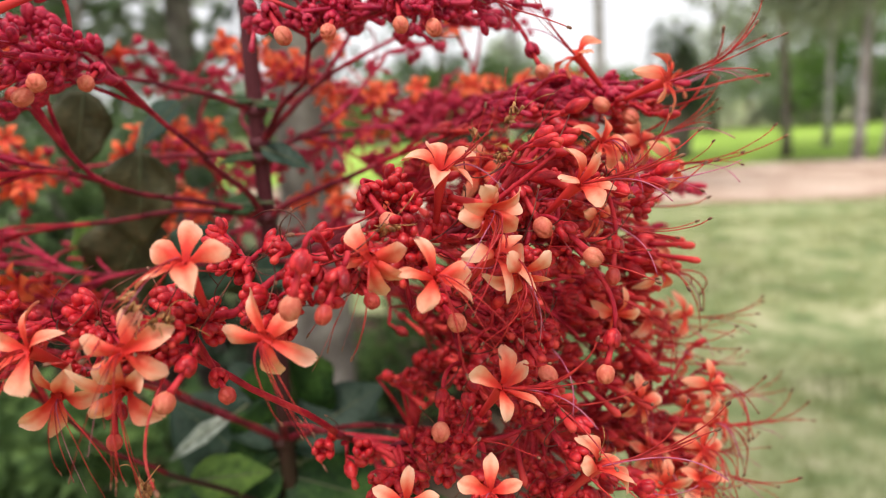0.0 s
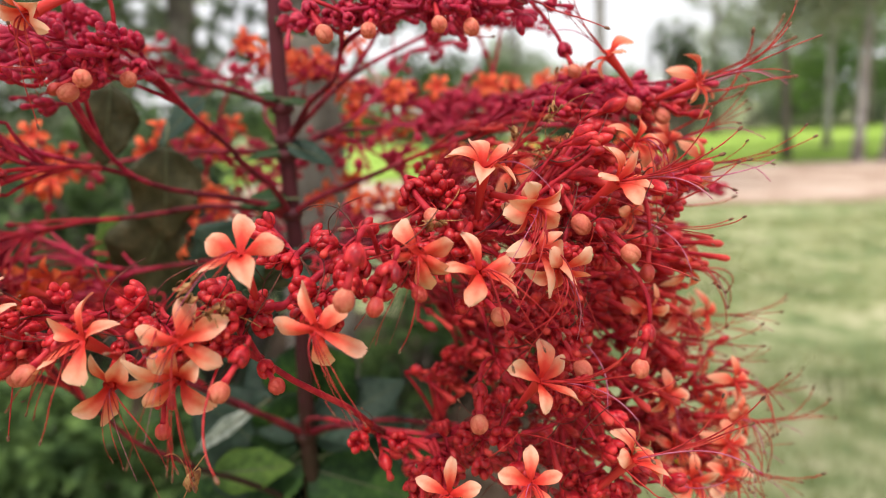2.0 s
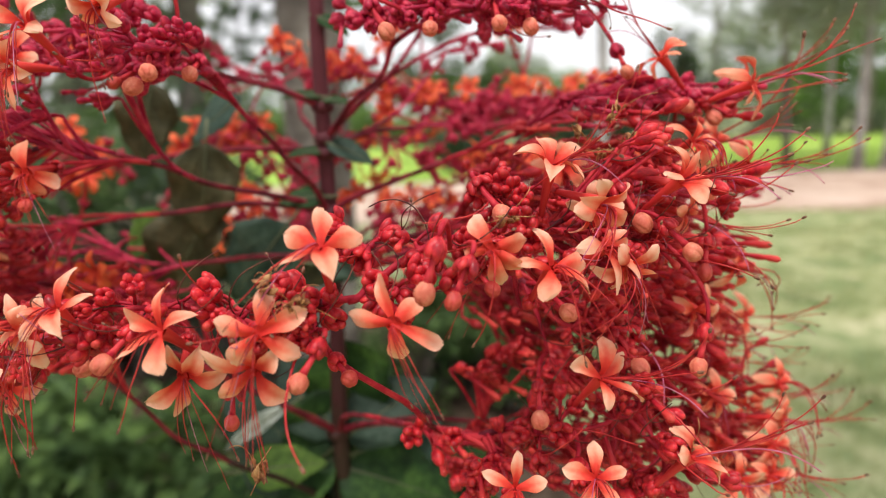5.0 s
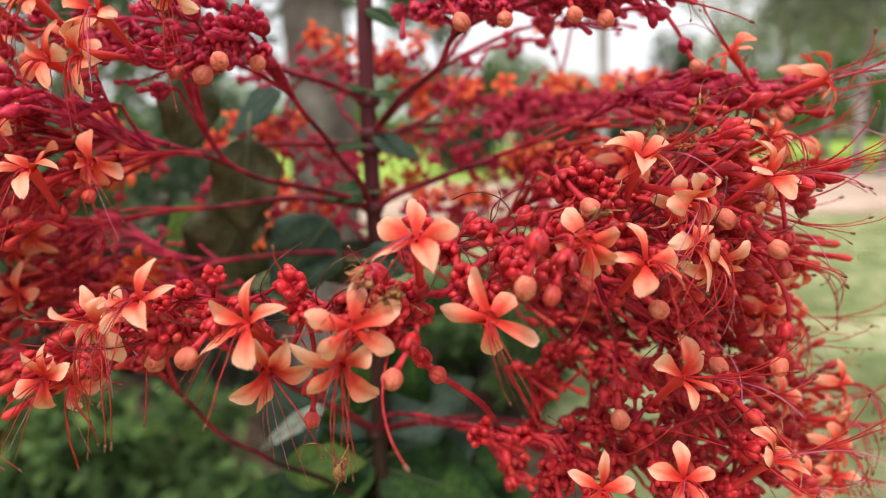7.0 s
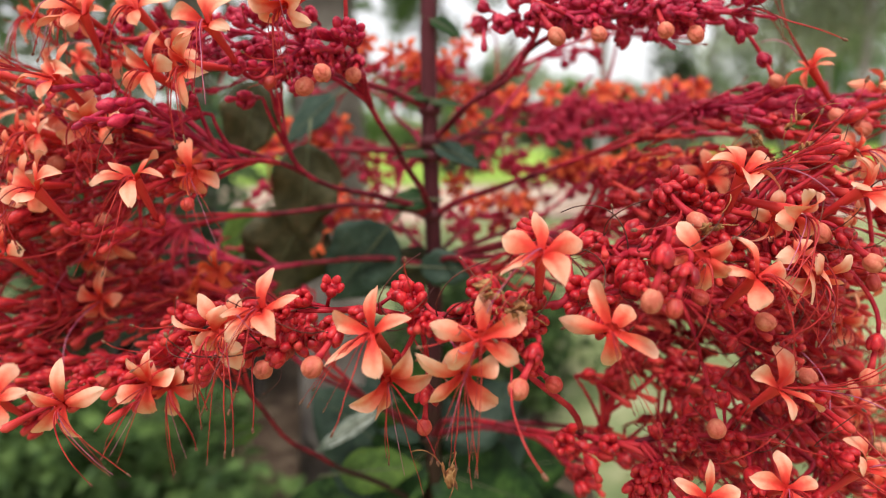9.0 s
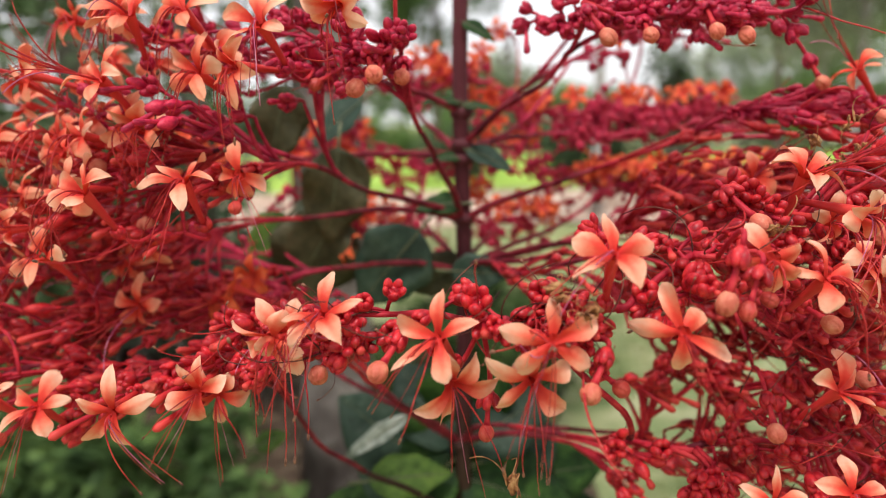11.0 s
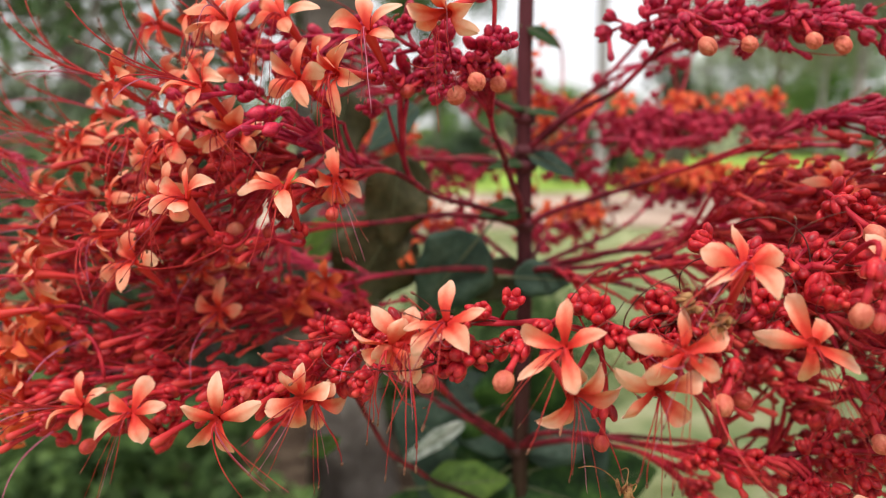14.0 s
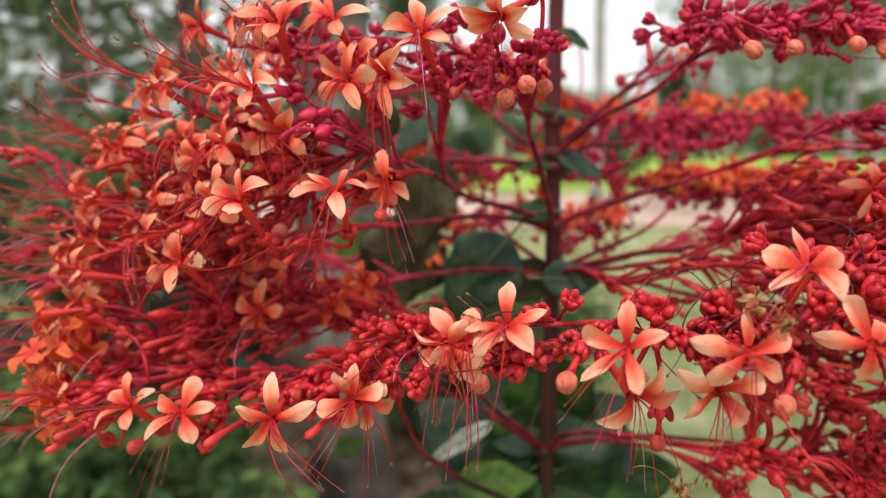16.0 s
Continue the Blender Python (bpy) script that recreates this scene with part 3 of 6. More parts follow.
def open_flower(p, face, roll, style):
    """Tube, five petals and stamens of one flower, on its stalk."""
    own = isinstance(roll, tuple)
    size = 1.0 if own else rng.uniform(0.84, 0.98)
    base = Matrix.Translation(p) @ faced(face) @ Matrix.Diagonal((size, size, size, 1))
    far = style == "n"
    flower = on_plant("flower", TUBE_MESH, base)
    for k in range(5):
        lay = rng.choice(ORANGE_PETALS if far else CORAL_PETALS if style == "r" and not own or p.y > 0.232 and k % 2 == 0 else PETALS)
        if own:
            turned, lift, long = roll[3][k]
            tip = max((v.co for v in lay.vertices), key=lambda c: c.y)
            turn = Euler((radians(lift) - math.atan2(tip.z, tip.y), 0, radians(-turned)))
            child("petal", lay, flower, "", Matrix.LocRotScale(None, turn.to_quaternion(), (rng.uniform(0.94, 1.06) * min(1, 1.12 / long), min(long, 1.17), 1)))
            continue
        turn = Euler((radians(rng.uniform(-12, 14)), 0, radians(-roll - 72 * k + rng.uniform(-4, 4))))
        child("petal", lay, flower, "", Matrix.LocRotScale(None, turn.to_quaternion(), (rng.uniform(0.94, 1.06), 1, 1)))
    kinds = [] if far else rng.sample(HANGING[:6], 4) + [rng.choice(HANGING[4:])] if style == "h" else list(REACHING)
    swing = rng.uniform(-24, 24)
    level = Matrix()
    if own:     # filaments leave the throat along the face and then hang by their weight
        yaw, tilt, swing = roll[:3]
        if style == "r":
            yaw, swing = yaw * 1.35, 0
        level = base.to_3x3().to_4x4().inverted() @ faced(Vector((math.sin(yaw), -math.cos(yaw), 0.35 * math.sin(tilt))).normalized())
    for k, lay in enumerate(kinds):
        turn = Euler((0, 0, radians(rng.uniform(-7, 7) if own else rng.uniform(-15, 15)) - radians(swing)))
        stretch = (rng.choice((-0.3, 0.2, 0.4, 0.6)) if own else rng.choice((-0.7, 0.35, 0.6, 0.9)), rng.uniform(0.7, 1.05) if own else rng.uniform(0.5, 1.0), rng.uniform(0.45, 0.8) if own and style == "h" else rng.uniform(0.7, 1.15))
        child("stamen", lay, flower, "", level @ Matrix.LocRotScale(None, turn, stretch))
    foot = base @ Vector((0, -0.0016, -0.0195))
    CUPS.append(Matrix.LocRotScale(foot - face * 0.0022, face.to_track_quat("Z", "Y"), (0.9, 0.9, 0.9)))
    stalk(foot - face * 0.002, -face)


def nodding_bud(p, young):
    """A ball-shaped peach bud, nodding on its red tube."""
    out = Vector((p.x - STEM_X, p.y - STEM_Y, 0)).normalized()
    way = (out * rng.uniform(0.2, 1.3) + Vector((rng.uniform(-0.6, 0.6), rng.uniform(-0.4, 0.2), -rng.uniform(0.4, 1.3)))).normalized()
    size = rng.uniform(0.70, 0.82) if young else rng.uniform(0.86, 1.0)
    base = Matrix.LocRotScale(p - way * 0.003, way.to_track_quat("Z", "Y") @ Euler((0, 0, rng.uniform(0, 6))).to_quaternion(), (size, size, size * rng.uniform(0.95, 1.15)))
    bud = on_plant("flower_bud", YOUNG_BALL if young else BALL, base)
    child("bud_tube", BALL_TUBE, bud)
    foot = base @ Vector((0, 0, -0.0095))
    CUPS.append(Matrix.LocRotScale(foot - way * 0.0022, way.to_track_quat("Z", "Y"), (1, 1, 1)))
    stalk(foot - way * 0.002, -way)


spray(NODE_N, (0.0220, 0.2874, 1.1094), (0.024, 0.021, 0.011), 8)
spray(NODE_N, (0.0430, 0.2785, 1.1160), (0.021, 0.021, 0.012), 8)
spray(NODE_N, (0.0613, 0.2846, 1.0942), (0.020, 0.021, 0.012), 8)
spray(NODE_N, (0.0285, 0.3010, 1.1280), (0.023, 0.021, 0.009), 6)
spray(NODE_N, (0.0351, 0.2734, 1.0889), (0.026, 0.021, 0.010), 8)
spray(NODE_N, (0.0596, 0.2853, 1.1253), (0.020, 0.021, 0.012), 7)
spray(NODE_N, (0.0736, 0.2808, 1.1009), (0.017, 0.021, 0.013), 7)
spray(NODE_M, (0.0646, 0.2963, 1.1575), (0.024, 0.021, 0.008), 8)
spray(NODE_M, (0.0368, 0.3062, 1.1559), (0.023, 0.021, 0.007), 6)
spray(NODE_M, (0.0799, 0.2952, 1.1512), (0.018, 0.021, 0.009), 6)
spray(NODE_N, (0.0447, 0.2694, 1.0673), (0.024, 0.021, 0.010), 8)
spray(NODE_L, (0.0702, 0.2860, 1.0467), (0.023, 0.021, 0.010), 8)
spray(NODE_L, (0.0949, 0.3066, 1.0484), (0.017, 0.021, 0.015), 6)
spray(NODE_L, (0.0419, 0.2557, 1.0479), (0.023, 0.021, 0.008), 5)
spray(NODE_L, (0.0691, 0.2822, 1.0263), (0.023, 0.021, 0.010), 7)
spray(NODE_L, (0.0902, 0.2910, 1.0189), (0.017, 0.021, 0.013), 5)
spray(NODE_L, (0.0277, 0.2314, 1.0268), (0.021, 0.014, 0.006), 4)
spray(NODE_L, (0.0528, 0.2501, 1.0178), (0.021, 0.014, 0.007), 6)
spray(NODE_L, (0.0910, 0.2782, 1.0048), (0.018, 0.021, 0.010), 6)
spray(NODE_M, (-0.2634, 0.3020, 1.1387), (0.030, 0.021, 0.013), 8)
spray(NODE_M, (-0.2908, 0.3147, 1.1500), (0.024, 0.021, 0.013), 6)
spray(NODE_M, (-0.2487, 0.2873, 1.1128), (0.027, 0.021, 0.011), 8)
spray(NODE_M, (-0.3081, 0.3193, 1.1137), (0.025, 0.021, 0.015), 6)
spray(NODE_M, (-0.2279, 0.2800, 1.1332), (0.021, 0.021, 0.010), 6)
spray(NODE_L, (-0.2796, 0.3044, 1.0890), (0.031, 0.021, 0.012), 8)
spray(NODE_M, (-0.2084, 0.2827, 1.1522), (0.019, 0.021, 0.010), 5)
spray(NODE_U, (-0.1859, 0.2955, 1.1717), (0.020, 0.021, 0.009), 5)
spray(NODE_N, (0.0574, 0.3459, 1.1014), (0.035, 0.028, 0.012), 13)
spray(NODE_N, (0.0253, 0.3650, 1.0908), (0.031, 0.028, 0.011), 10)
spray(NODE_N, (0.0421, 0.2921, 1.0810), (0.028, 0.021, 0.011), 7)
spray(NODE_N, (0.0108, 0.3620, 1.0714), (0.028, 0.028, 0.011), 8)
spray(NODE_L, (0.0328, 0.2569, 1.0510), (0.021, 0.021, 0.012), 6)
spray(NODE_T, (-0.0330, 0.3534, 1.1990), (0.029, 0.028, 0.009), 4)
spray(NODE_K, (-0.0250, 0.4200, 1.1840), (0.030, 0.028, 0.010), 4)
spray(NODE_T, (0.0100, 0.3823, 1.1925), (0.026, 0.028, 0.007), 5)
spray(NODE_M, (-0.2245, 0.3090, 1.0931), (0.038, 0.021, 0.012), 9)
spray(NODE_M, (-0.2695, 0.2989, 1.0888), (0.028, 0.021, 0.014), 8)
spray(NODE_M, (-0.2773, 0.2955, 1.1283), (0.022, 0.021, 0.018), 8)
spray(NODE_B, (-0.2020, 0.2327, 1.0641), (0.039, 0.014, 0.006), 7)
spray(NODE_B, (-0.2502, 0.2467, 1.0517), (0.025, 0.014, 0.008), 4)
spray(NODE_L, (-0.1377, 0.1893, 1.0915), (0.021, 0.014, 0.004), 6)
spray(NODE_L, (-0.1093, 0.1853, 1.0989), (0.019, 0.010, 0.003), 6)
spray(NODE_L, (-0.0855, 0.1829, 1.0983), (0.019, 0.010, 0.003), 6)
spray(NODE_L, (-0.0666, 0.1804, 1.0970), (0.012, 0.010, 0.005), 6)
spray(NODE_L, (-0.0497, 0.1847, 1.1149), (0.009, 0.008, 0.003), 4)
spray(NODE_L, (-0.0324, 0.1847, 1.1147), (0.011, 0.008, 0.004), 6)
spray(NODE_L, (-0.0343, 0.1828, 1.1049), (0.014, 0.008, 0.003), 5)
spray(NODE_L, (-0.0685, 0.1840, 1.1004), (0.015, 0.010, 0.005), 6)
spray(NODE_N, (-0.0095, 0.2037, 1.1241), (0.016, 0.014, 0.009), 8)
spray(NODE_N, (-0.0037, 0.1967, 1.1139), (0.015, 0.014, 0.006), 6)
spray(NODE_N, (0.0192, 0.2115, 1.1116), (0.018, 0.017, 0.011), 10)
spray(NODE_N, (0.0410, 0.2221, 1.1138), (0.016, 0.017, 0.014), 10)
spray(NODE_N, (0.0358, 0.2293, 1.1360), (0.017, 0.021, 0.010), 8)
spray(NODE_N, (0.0591, 0.2391, 1.1233), (0.014, 0.021, 0.015), 8)
spray(NODE_M, (0.0484, 0.2802, 1.1526), (0.032, 0.028, 0.008), 14)
spray(NODE_M, (0.0240, 0.3245, 1.1450), (0.025, 0.035, 0.007), 6)
spray(NODE_M, (0.0769, 0.2840, 1.1459), (0.017, 0.021, 0.010), 6)
spray(NODE_N, (-0.0060, 0.2900, 1.0830), (0.026, 0.017, 0.007), 7)
spray(NODE_N, (0.0247, 0.2253, 1.0759), (0.016, 0.021, 0.008), 5)
spray(NODE_N, (0.0621, 0.2701, 1.0706), (0.026, 0.021, 0.014), 12)
spray(NODE_N, (0.0720, 0.2917, 1.0776), (0.017, 0.021, 0.015), 7)
spray(NODE_L, (0.0133, 0.2098, 1.0474), (0.022, 0.017, 0.008), 4)
spray(NODE_L, (-0.0150, 0.2189, 1.0416), (0.016, 0.014, 0.007), 3)
spray(NODE_L, (0.0343, 0.2109, 1.0531), (0.017, 0.017, 0.008), 6)
spray(NODE_L, (0.0778, 0.2804, 1.0168), (0.025, 0.021, 0.014), 9)
spray(NODE_L, (0.0966, 0.3039, 1.0338), (0.020, 0.021, 0.013), 7)
spray(NODE_L, (-0.0343, 0.2289, 1.0407), (0.011, 0.014, 0.008), 3)
spray(NODE_L, (0.0540, 0.2214, 1.0276), (0.022, 0.014, 0.006), 7)
spray(NODE_L, (-0.0082, 0.2124, 1.0341), (0.026, 0.014, 0.004), 3)
spray(NODE_N, (0.0329, 0.2427, 1.0878), (0.025, 0.021, 0.009), 6)
spray(NODE_M, (-0.1838, 0.2477, 1.1555), (0.024, 0.021, 0.010), 10)
spray(NODE_M, (-0.2135, 0.2514, 1.1440), (0.021, 0.021, 0.011), 9)
spray(NODE_M, (-0.2351, 0.2590, 1.1267), (0.023, 0.021, 0.012), 9)
spray(NODE_M, (-0.2136, 0.2622, 1.1180), (0.026, 0.021, 0.011), 9)
spray(NODE_M, (-0.1443, 0.2663, 1.1793), (0.025, 0.021, 0.009), 9)
spray(NODE_M, (-0.1191, 0.2593, 1.1708), (0.013, 0.014, 0.007), 6)
spray(NODE_U, (-0.1735, 0.2778, 1.1849), (0.030, 0.021, 0.008), 9)
spray(NODE_U, (-0.2229, 0.3040, 1.1845), (0.027, 0.021, 0.011), 7)
spray(NODE_M, (-0.2545, 0.2716, 1.1092), (0.021, 0.021, 0.017), 8)
spray(NODE_L, (-0.2359, 0.2869, 1.0817), (0.036, 0.021, 0.017), 14)
spray(NODE_L, (-0.2054, 0.2953, 1.0743), (0.025, 0.021, 0.013), 8)
spray(NODE_L, (-0.1784, 0.3235, 1.0637), (0.020, 0.021, 0.010), 10)
spray(NODE_L, (-0.2579, 0.2755, 1.0717), (0.026, 0.021, 0.011), 8)
spray(NODE_M, (-0.1762, 0.2485, 1.1305), (0.011, 0.014, 0.008), 4)
spray(NODE_L, (-0.2906, 0.2948, 1.0774), (0.028, 0.021, 0.016), 7)
spray(NODE_M, (-0.1253, 0.2431, 1.1723), (0.015, 0.017, 0.009), 6)
spray(NODE_M, (-0.1493, 0.2666, 1.1615), (0.012, 0.021, 0.010), 4)
spray(NODE_L, (-0.1452, 0.2046, 1.0836), (0.013, 0.014, 0.007), 5)
spray(NODE_T, (-0.0086, 0.2818, 1.1891), (0.041, 0.021, 0.005), 14)
spray(NODE_T, (-0.0401, 0.2716, 1.1889), (0.012, 0.014, 0.005), 5)
spray(NODE_T, (-0.0115, 0.2601, 1.1863), (0.042, 0.021, 0.005), 14)
spray(NODE_T, (-0.0430, 0.2711, 1.1882), (0.020, 0.021, 0.004), 6)
spray(NODE_T, (0.0258, 0.2441, 1.1854), (0.018, 0.021, 0.005), 5)
spray(NODE_K, (-0.0944, 0.4726, 1.1755), (0.028, 0.028, 0.011), 10)
spray(NODE_K, (-0.1960, 0.4755, 1.1912), (0.046, 0.028, 0.011), 11)
spray(NODE_K, (-0.1472, 0.4731, 1.1782), (0.035, 0.028, 0.012), 10)
spray(NODE_K, (-0.1594, 0.4950, 1.1321), (0.030, 0.028, 0.017), 10)
spray(NODE_K, (-0.2360, 0.4329, 1.1263), (0.026, 0.028, 0.013), 8)
spray(NODE_N, (-0.0637, 0.4568, 1.0906), (0.025, 0.028, 0.012), 8)
spray(NODE_N, (-0.1365, 0.5028, 1.1191), (0.038, 0.028, 0.015), 8)
spray(NODE_K, (-0.0823, 0.5044, 1.1276), (0.034, 0.028, 0.015), 10)
spray(NODE_K, (-0.0296, 0.4894, 1.1568), (0.048, 0.028, 0.013), 14)
spray(NODE_K, (0.0287, 0.4790, 1.1554), (0.040, 0.028, 0.011), 13)
spray(NODE_N, (-0.1319, 0.4450, 1.0819), (0.041, 0.028, 0.014), 10)
spray(NODE_N, (-0.2049, 0.3751, 1.0887), (0.035, 0.028, 0.013), 10)
spray(NODE_N, (-0.2009, 0.3509, 1.0679), (0.036, 0.028, 0.011), 11)
spray(NODE_K, (-0.0346, 0.5090, 1.1583), (0.038, 0.028, 0.013), 11)
spray(NODE_K, (0.0342, 0.5067, 1.1518), (0.042, 0.028, 0.015), 14)
spray(NODE_K, (0.0918, 0.5062, 1.1549), (0.038, 0.028, 0.013), 13)
spray(NODE_N, (-0.0047, 0.5003, 1.1088), (0.038, 0.028, 0.013), 11)
spray(NODE_N, (0.0604, 0.4987, 1.1062), (0.042, 0.028, 0.013), 13)
spray(NODE_N, (0.1080, 0.4774, 1.1054), (0.033, 0.028, 0.013), 10)
spray(NODE_N, (-0.0511, 0.4968, 1.0829), (0.038, 0.028, 0.011), 10)
spray(NODE_N, (-0.1239, 0.4982, 1.0838), (0.031, 0.028, 0.017), 10)
spray(NODE_N, (-0.1051, 0.4840, 1.1225), (0.033, 0.028, 0.013), 8)
spray(NODE_K, (0.0316, 0.4755, 1.2100), (0.042, 0.028, 0.014), 8)
spray(NODE_K, (-0.0903, 0.4825, 1.1762), (0.029, 0.028, 0.014), 8)
spray(NODE_N, (0.0838, 0.3950, 1.0945), (0.040, 0.035, 0.017), 13)
spray(NODE_N, (0.0312, 0.2994, 1.1242), (0.028, 0.028, 0.010), 8)
spray(NODE_N, (-0.0052, 0.2457, 1.1021), (0.019, 0.021, 0.009), 6)
spray(NODE_N, (0.0200, 0.2330, 1.0700), (0.014, 0.021, 0.011), 6)
spray(NODE_L, (-0.0018, 0.2259, 1.0441), (0.022, 0.021, 0.011), 5)
spray(NODE_L, (-0.1687, 0.3239, 1.0668), (0.023, 0.021, 0.009), 11)
spray(NODE_L, (-0.2507, 0.2934, 1.0985), (0.023, 0.021, 0.017), 8)
spray(NODE_M, (-0.2296, 0.2719, 1.1505), (0.023, 0.021, 0.014), 8)
spray(NODE_N, (0.0054, 0.3008, 1.1270), (0.025, 0.021, 0.014), 9)
spray(NODE_N, (0.0296, 0.3184, 1.1121), (0.032, 0.021, 0.015), 10)
spray(NODE_N, (0.0550, 0.3091, 1.1166), (0.026, 0.021, 0.017), 10)
spray(NODE_N, (0.0755, 0.3059, 1.0992), (0.021, 0.021, 0.017), 8)
spray(NODE_N, (0.0153, 0.2953, 1.0970), (0.028, 0.021, 0.011), 9)
spray(NODE_N, (0.0420, 0.3053, 1.0963), (0.029, 0.021, 0.012), 9)
spray(NODE_N, (-0.0040, 0.2897, 1.1217), (0.020, 0.021, 0.009), 6)
spray(NODE_K, (-0.0042, 0.4254, 1.1405), (0.035, 0.028, 0.013), 11)
spray(NODE_K, (-0.0457, 0.4430, 1.1256), (0.034, 0.028, 0.013), 10)
spray(NODE_N, (0.0060, 0.3766, 1.0968), (0.035, 0.028, 0.013), 11)
spray(NODE_N, (0.0583, 0.3746, 1.0902), (0.038, 0.028, 0.013), 13)
spray(NODE_N, (0.0935, 0.3768, 1.1070), (0.029, 0.028, 0.013), 10)
spray(NODE_N, (-0.1782, 0.4630, 1.1096), (0.028, 0.028, 0.014), 8)
spray(NODE_M, (-0.2539, 0.3288, 1.0873), (0.038, 0.021, 0.013), 13)
spray(NODE_L, (-0.2011, 0.3252, 1.0715), (0.030, 0.021, 0.011), 11)
spray(NODE_M, (-0.2993, 0.3309, 1.0954), (0.025, 0.021, 0.015), 11)
spray(NODE_M, (-0.2914, 0.3058, 1.0961), (0.029, 0.021, 0.011), 9)
spray(NODE_M, (-0.2486, 0.3048, 1.0958), (0.031, 0.021, 0.011), 10)
spray(NODE_L, (-0.2152, 0.3118, 1.0816), (0.027, 0.021, 0.010), 8)
spray(NODE_M, (-0.3180, 0.3323, 1.1299), (0.023, 0.021, 0.015), 11)
spray(NODE_M, (-0.2751, 0.3292, 1.1171), (0.033, 0.021, 0.013), 13)
spray(NODE_M, (-0.2323, 0.3257, 1.1019), (0.025, 0.021, 0.010), 11)
spray(NODE_N, (-0.0451, 0.2953, 1.0911), (0.018, 0.021, 0.007), 4)
spray(NODE_N, (-0.0594, 0.3136, 1.0777), (0.017, 0.021, 0.006), 3)
spray(NODE_N, (-0.0266, 0.2964, 1.1000), (0.018, 0.021, 0.007), 4)
spray(NODE_N, (-0.0066, 0.3000, 1.0655), (0.016, 0.020, 0.007), 9)
spray(NODE_N, (0.0178, 0.3000, 1.0576), (0.016, 0.020, 0.007), 9)
spray(NODE_N, (0.0421, 0.3000, 1.0534), (0.016, 0.020, 0.007), 9)
spray(NODE_N, (0.0635, 0.3000, 1.0579), (0.016, 0.020, 0.007), 9)
spray(NODE_N, (0.0086, 0.3000, 1.0491), (0.016, 0.020, 0.007), 9)
spray(NODE_N, (0.0339, 0.3000, 1.0684), (0.016, 0.020, 0.007), 9)
spray(NODE_N, (0.0576, 0.3000, 1.0716), (0.016, 0.020, 0.007), 9)
spray(NODE_L, (-0.0100, 0.2850, 1.0158), (0.015, 0.020, 0.005), 5)
spray(NODE_L, (0.0134, 0.2850, 1.0165), (0.015, 0.020, 0.005), 5)
spray(NODE_L, (0.0370, 0.2850, 1.0147), (0.015, 0.020, 0.005), 8)
spray(NODE_L, (0.0578, 0.2850, 1.0192), (0.015, 0.020, 0.005), 8)
spray(NODE_L, (-0.0212, 0.2850, 1.0037), (0.015, 0.020, 0.005), 5)
spray(NODE_L, (0.0095, 0.2850, 1.0017), (0.015, 0.020, 0.005), 5)
spray(NODE_L, (0.0381, 0.2850, 0.9985), (0.015, 0.020, 0.005), 8)
spray(NODE_K, (-0.0146, 0.4700, 1.1507), (0.022, 0.025, 0.009), 12)
spray(NODE_K, (0.0103, 0.4700, 1.1539), (0.022, 0.025, 0.009), 12)
spray(NODE_K, (0.0354, 0.4700, 1.1500), (0.022, 0.025, 0.009), 12)
spray(NODE_K, (0.0603, 0.4700, 1.1531), (0.022, 0.025, 0.009), 12)
spray(NODE_K, (0.0856, 0.4700, 1.1493), (0.022, 0.025, 0.009), 12)
bloom(-0.2937, 0.2620, 1.0860, -50, 10, 0, "n")
bloom(-0.2869, 0.2680, 1.0811, -50, 10, 0, "n")
bloom(-0.2802, 0.2720, 1.0832, -50, 10, 0, "n")
bloom(-0.2876, 0.2600, 1.0759, -50, 10, 0, "n")
bloom(-0.2990, 0.2640, 1.0727, -50, 10, 0, "n")
bloom(-0.2825, 0.2700, 1.0695, -50, 10, 0, "n")
bloom(-0.2914, 0.2620, 1.0560, -50, 10, 0, "n")
bloom(-0.2852, 0.2580, 1.0477, -50, 10, 0, "n")
bloom(-0.2973, 0.2650, 1.0416, -50, 10, 0, "n")
bloom(-0.3027, 0.2700, 1.0554, -50, 10, 0, "n")
bloom(-0.2882, 0.2700, 1.0529, -50, 10, 0, "n")
bloom(-0.1878, 0.3000, 1.0843, -50, 10, 0, "n")
bloom(-0.1811, 0.3050, 1.0879, -50, 10, 0, "n")
bloom(-0.1927, 0.3000, 1.0783, -50, 10, 0, "n")
spray(NODE_N, (0.1105, 0.4500, 1.1110), (0.021, 0.025, 0.008), 12)
for k in range(16):
    bloom(-0.012 + 0.0080 * k + 0.003 * math.sin(k * 5.1), 0.446, 1.1220 + 0.004 * math.sin(k * 2.3), 0, 20, 0, "n")
spray(NODE_N, (0.0025, 0.4500, 1.1138), (0.021, 0.025, 0.008), 12)
spray(NODE_N, (0.0304, 0.4500, 1.1116), (0.021, 0.025, 0.008), 12)
spray(NODE_N, (0.0582, 0.4500, 1.1112), (0.021, 0.025, 0.008), 12)
spray(NODE_N, (0.0826, 0.4500, 1.1125), (0.021, 0.025, 0.008), 12)
spray(NODE_L, (-0.1972, 0.3600, 1.0707), (0.014, 0.025, 0.010), 9)
spray(NODE_L, (-0.1862, 0.3600, 1.0589), (0.014, 0.025, 0.010), 9)
spray(NODE_L, (-0.2140, 0.3600, 1.0709), (0.014, 0.025, 0.010), 9)
spray(NODE_L, (-0.0141, 0.2900, 1.0426), (0.014, 0.018, 0.006), 6)
spray(NODE_L, (0.0058, 0.2900, 1.0457), (0.014, 0.018, 0.006), 6)
spray(NODE_L, (0.0187, 0.2800, 1.0369), (0.014, 0.018, 0.006), 5)
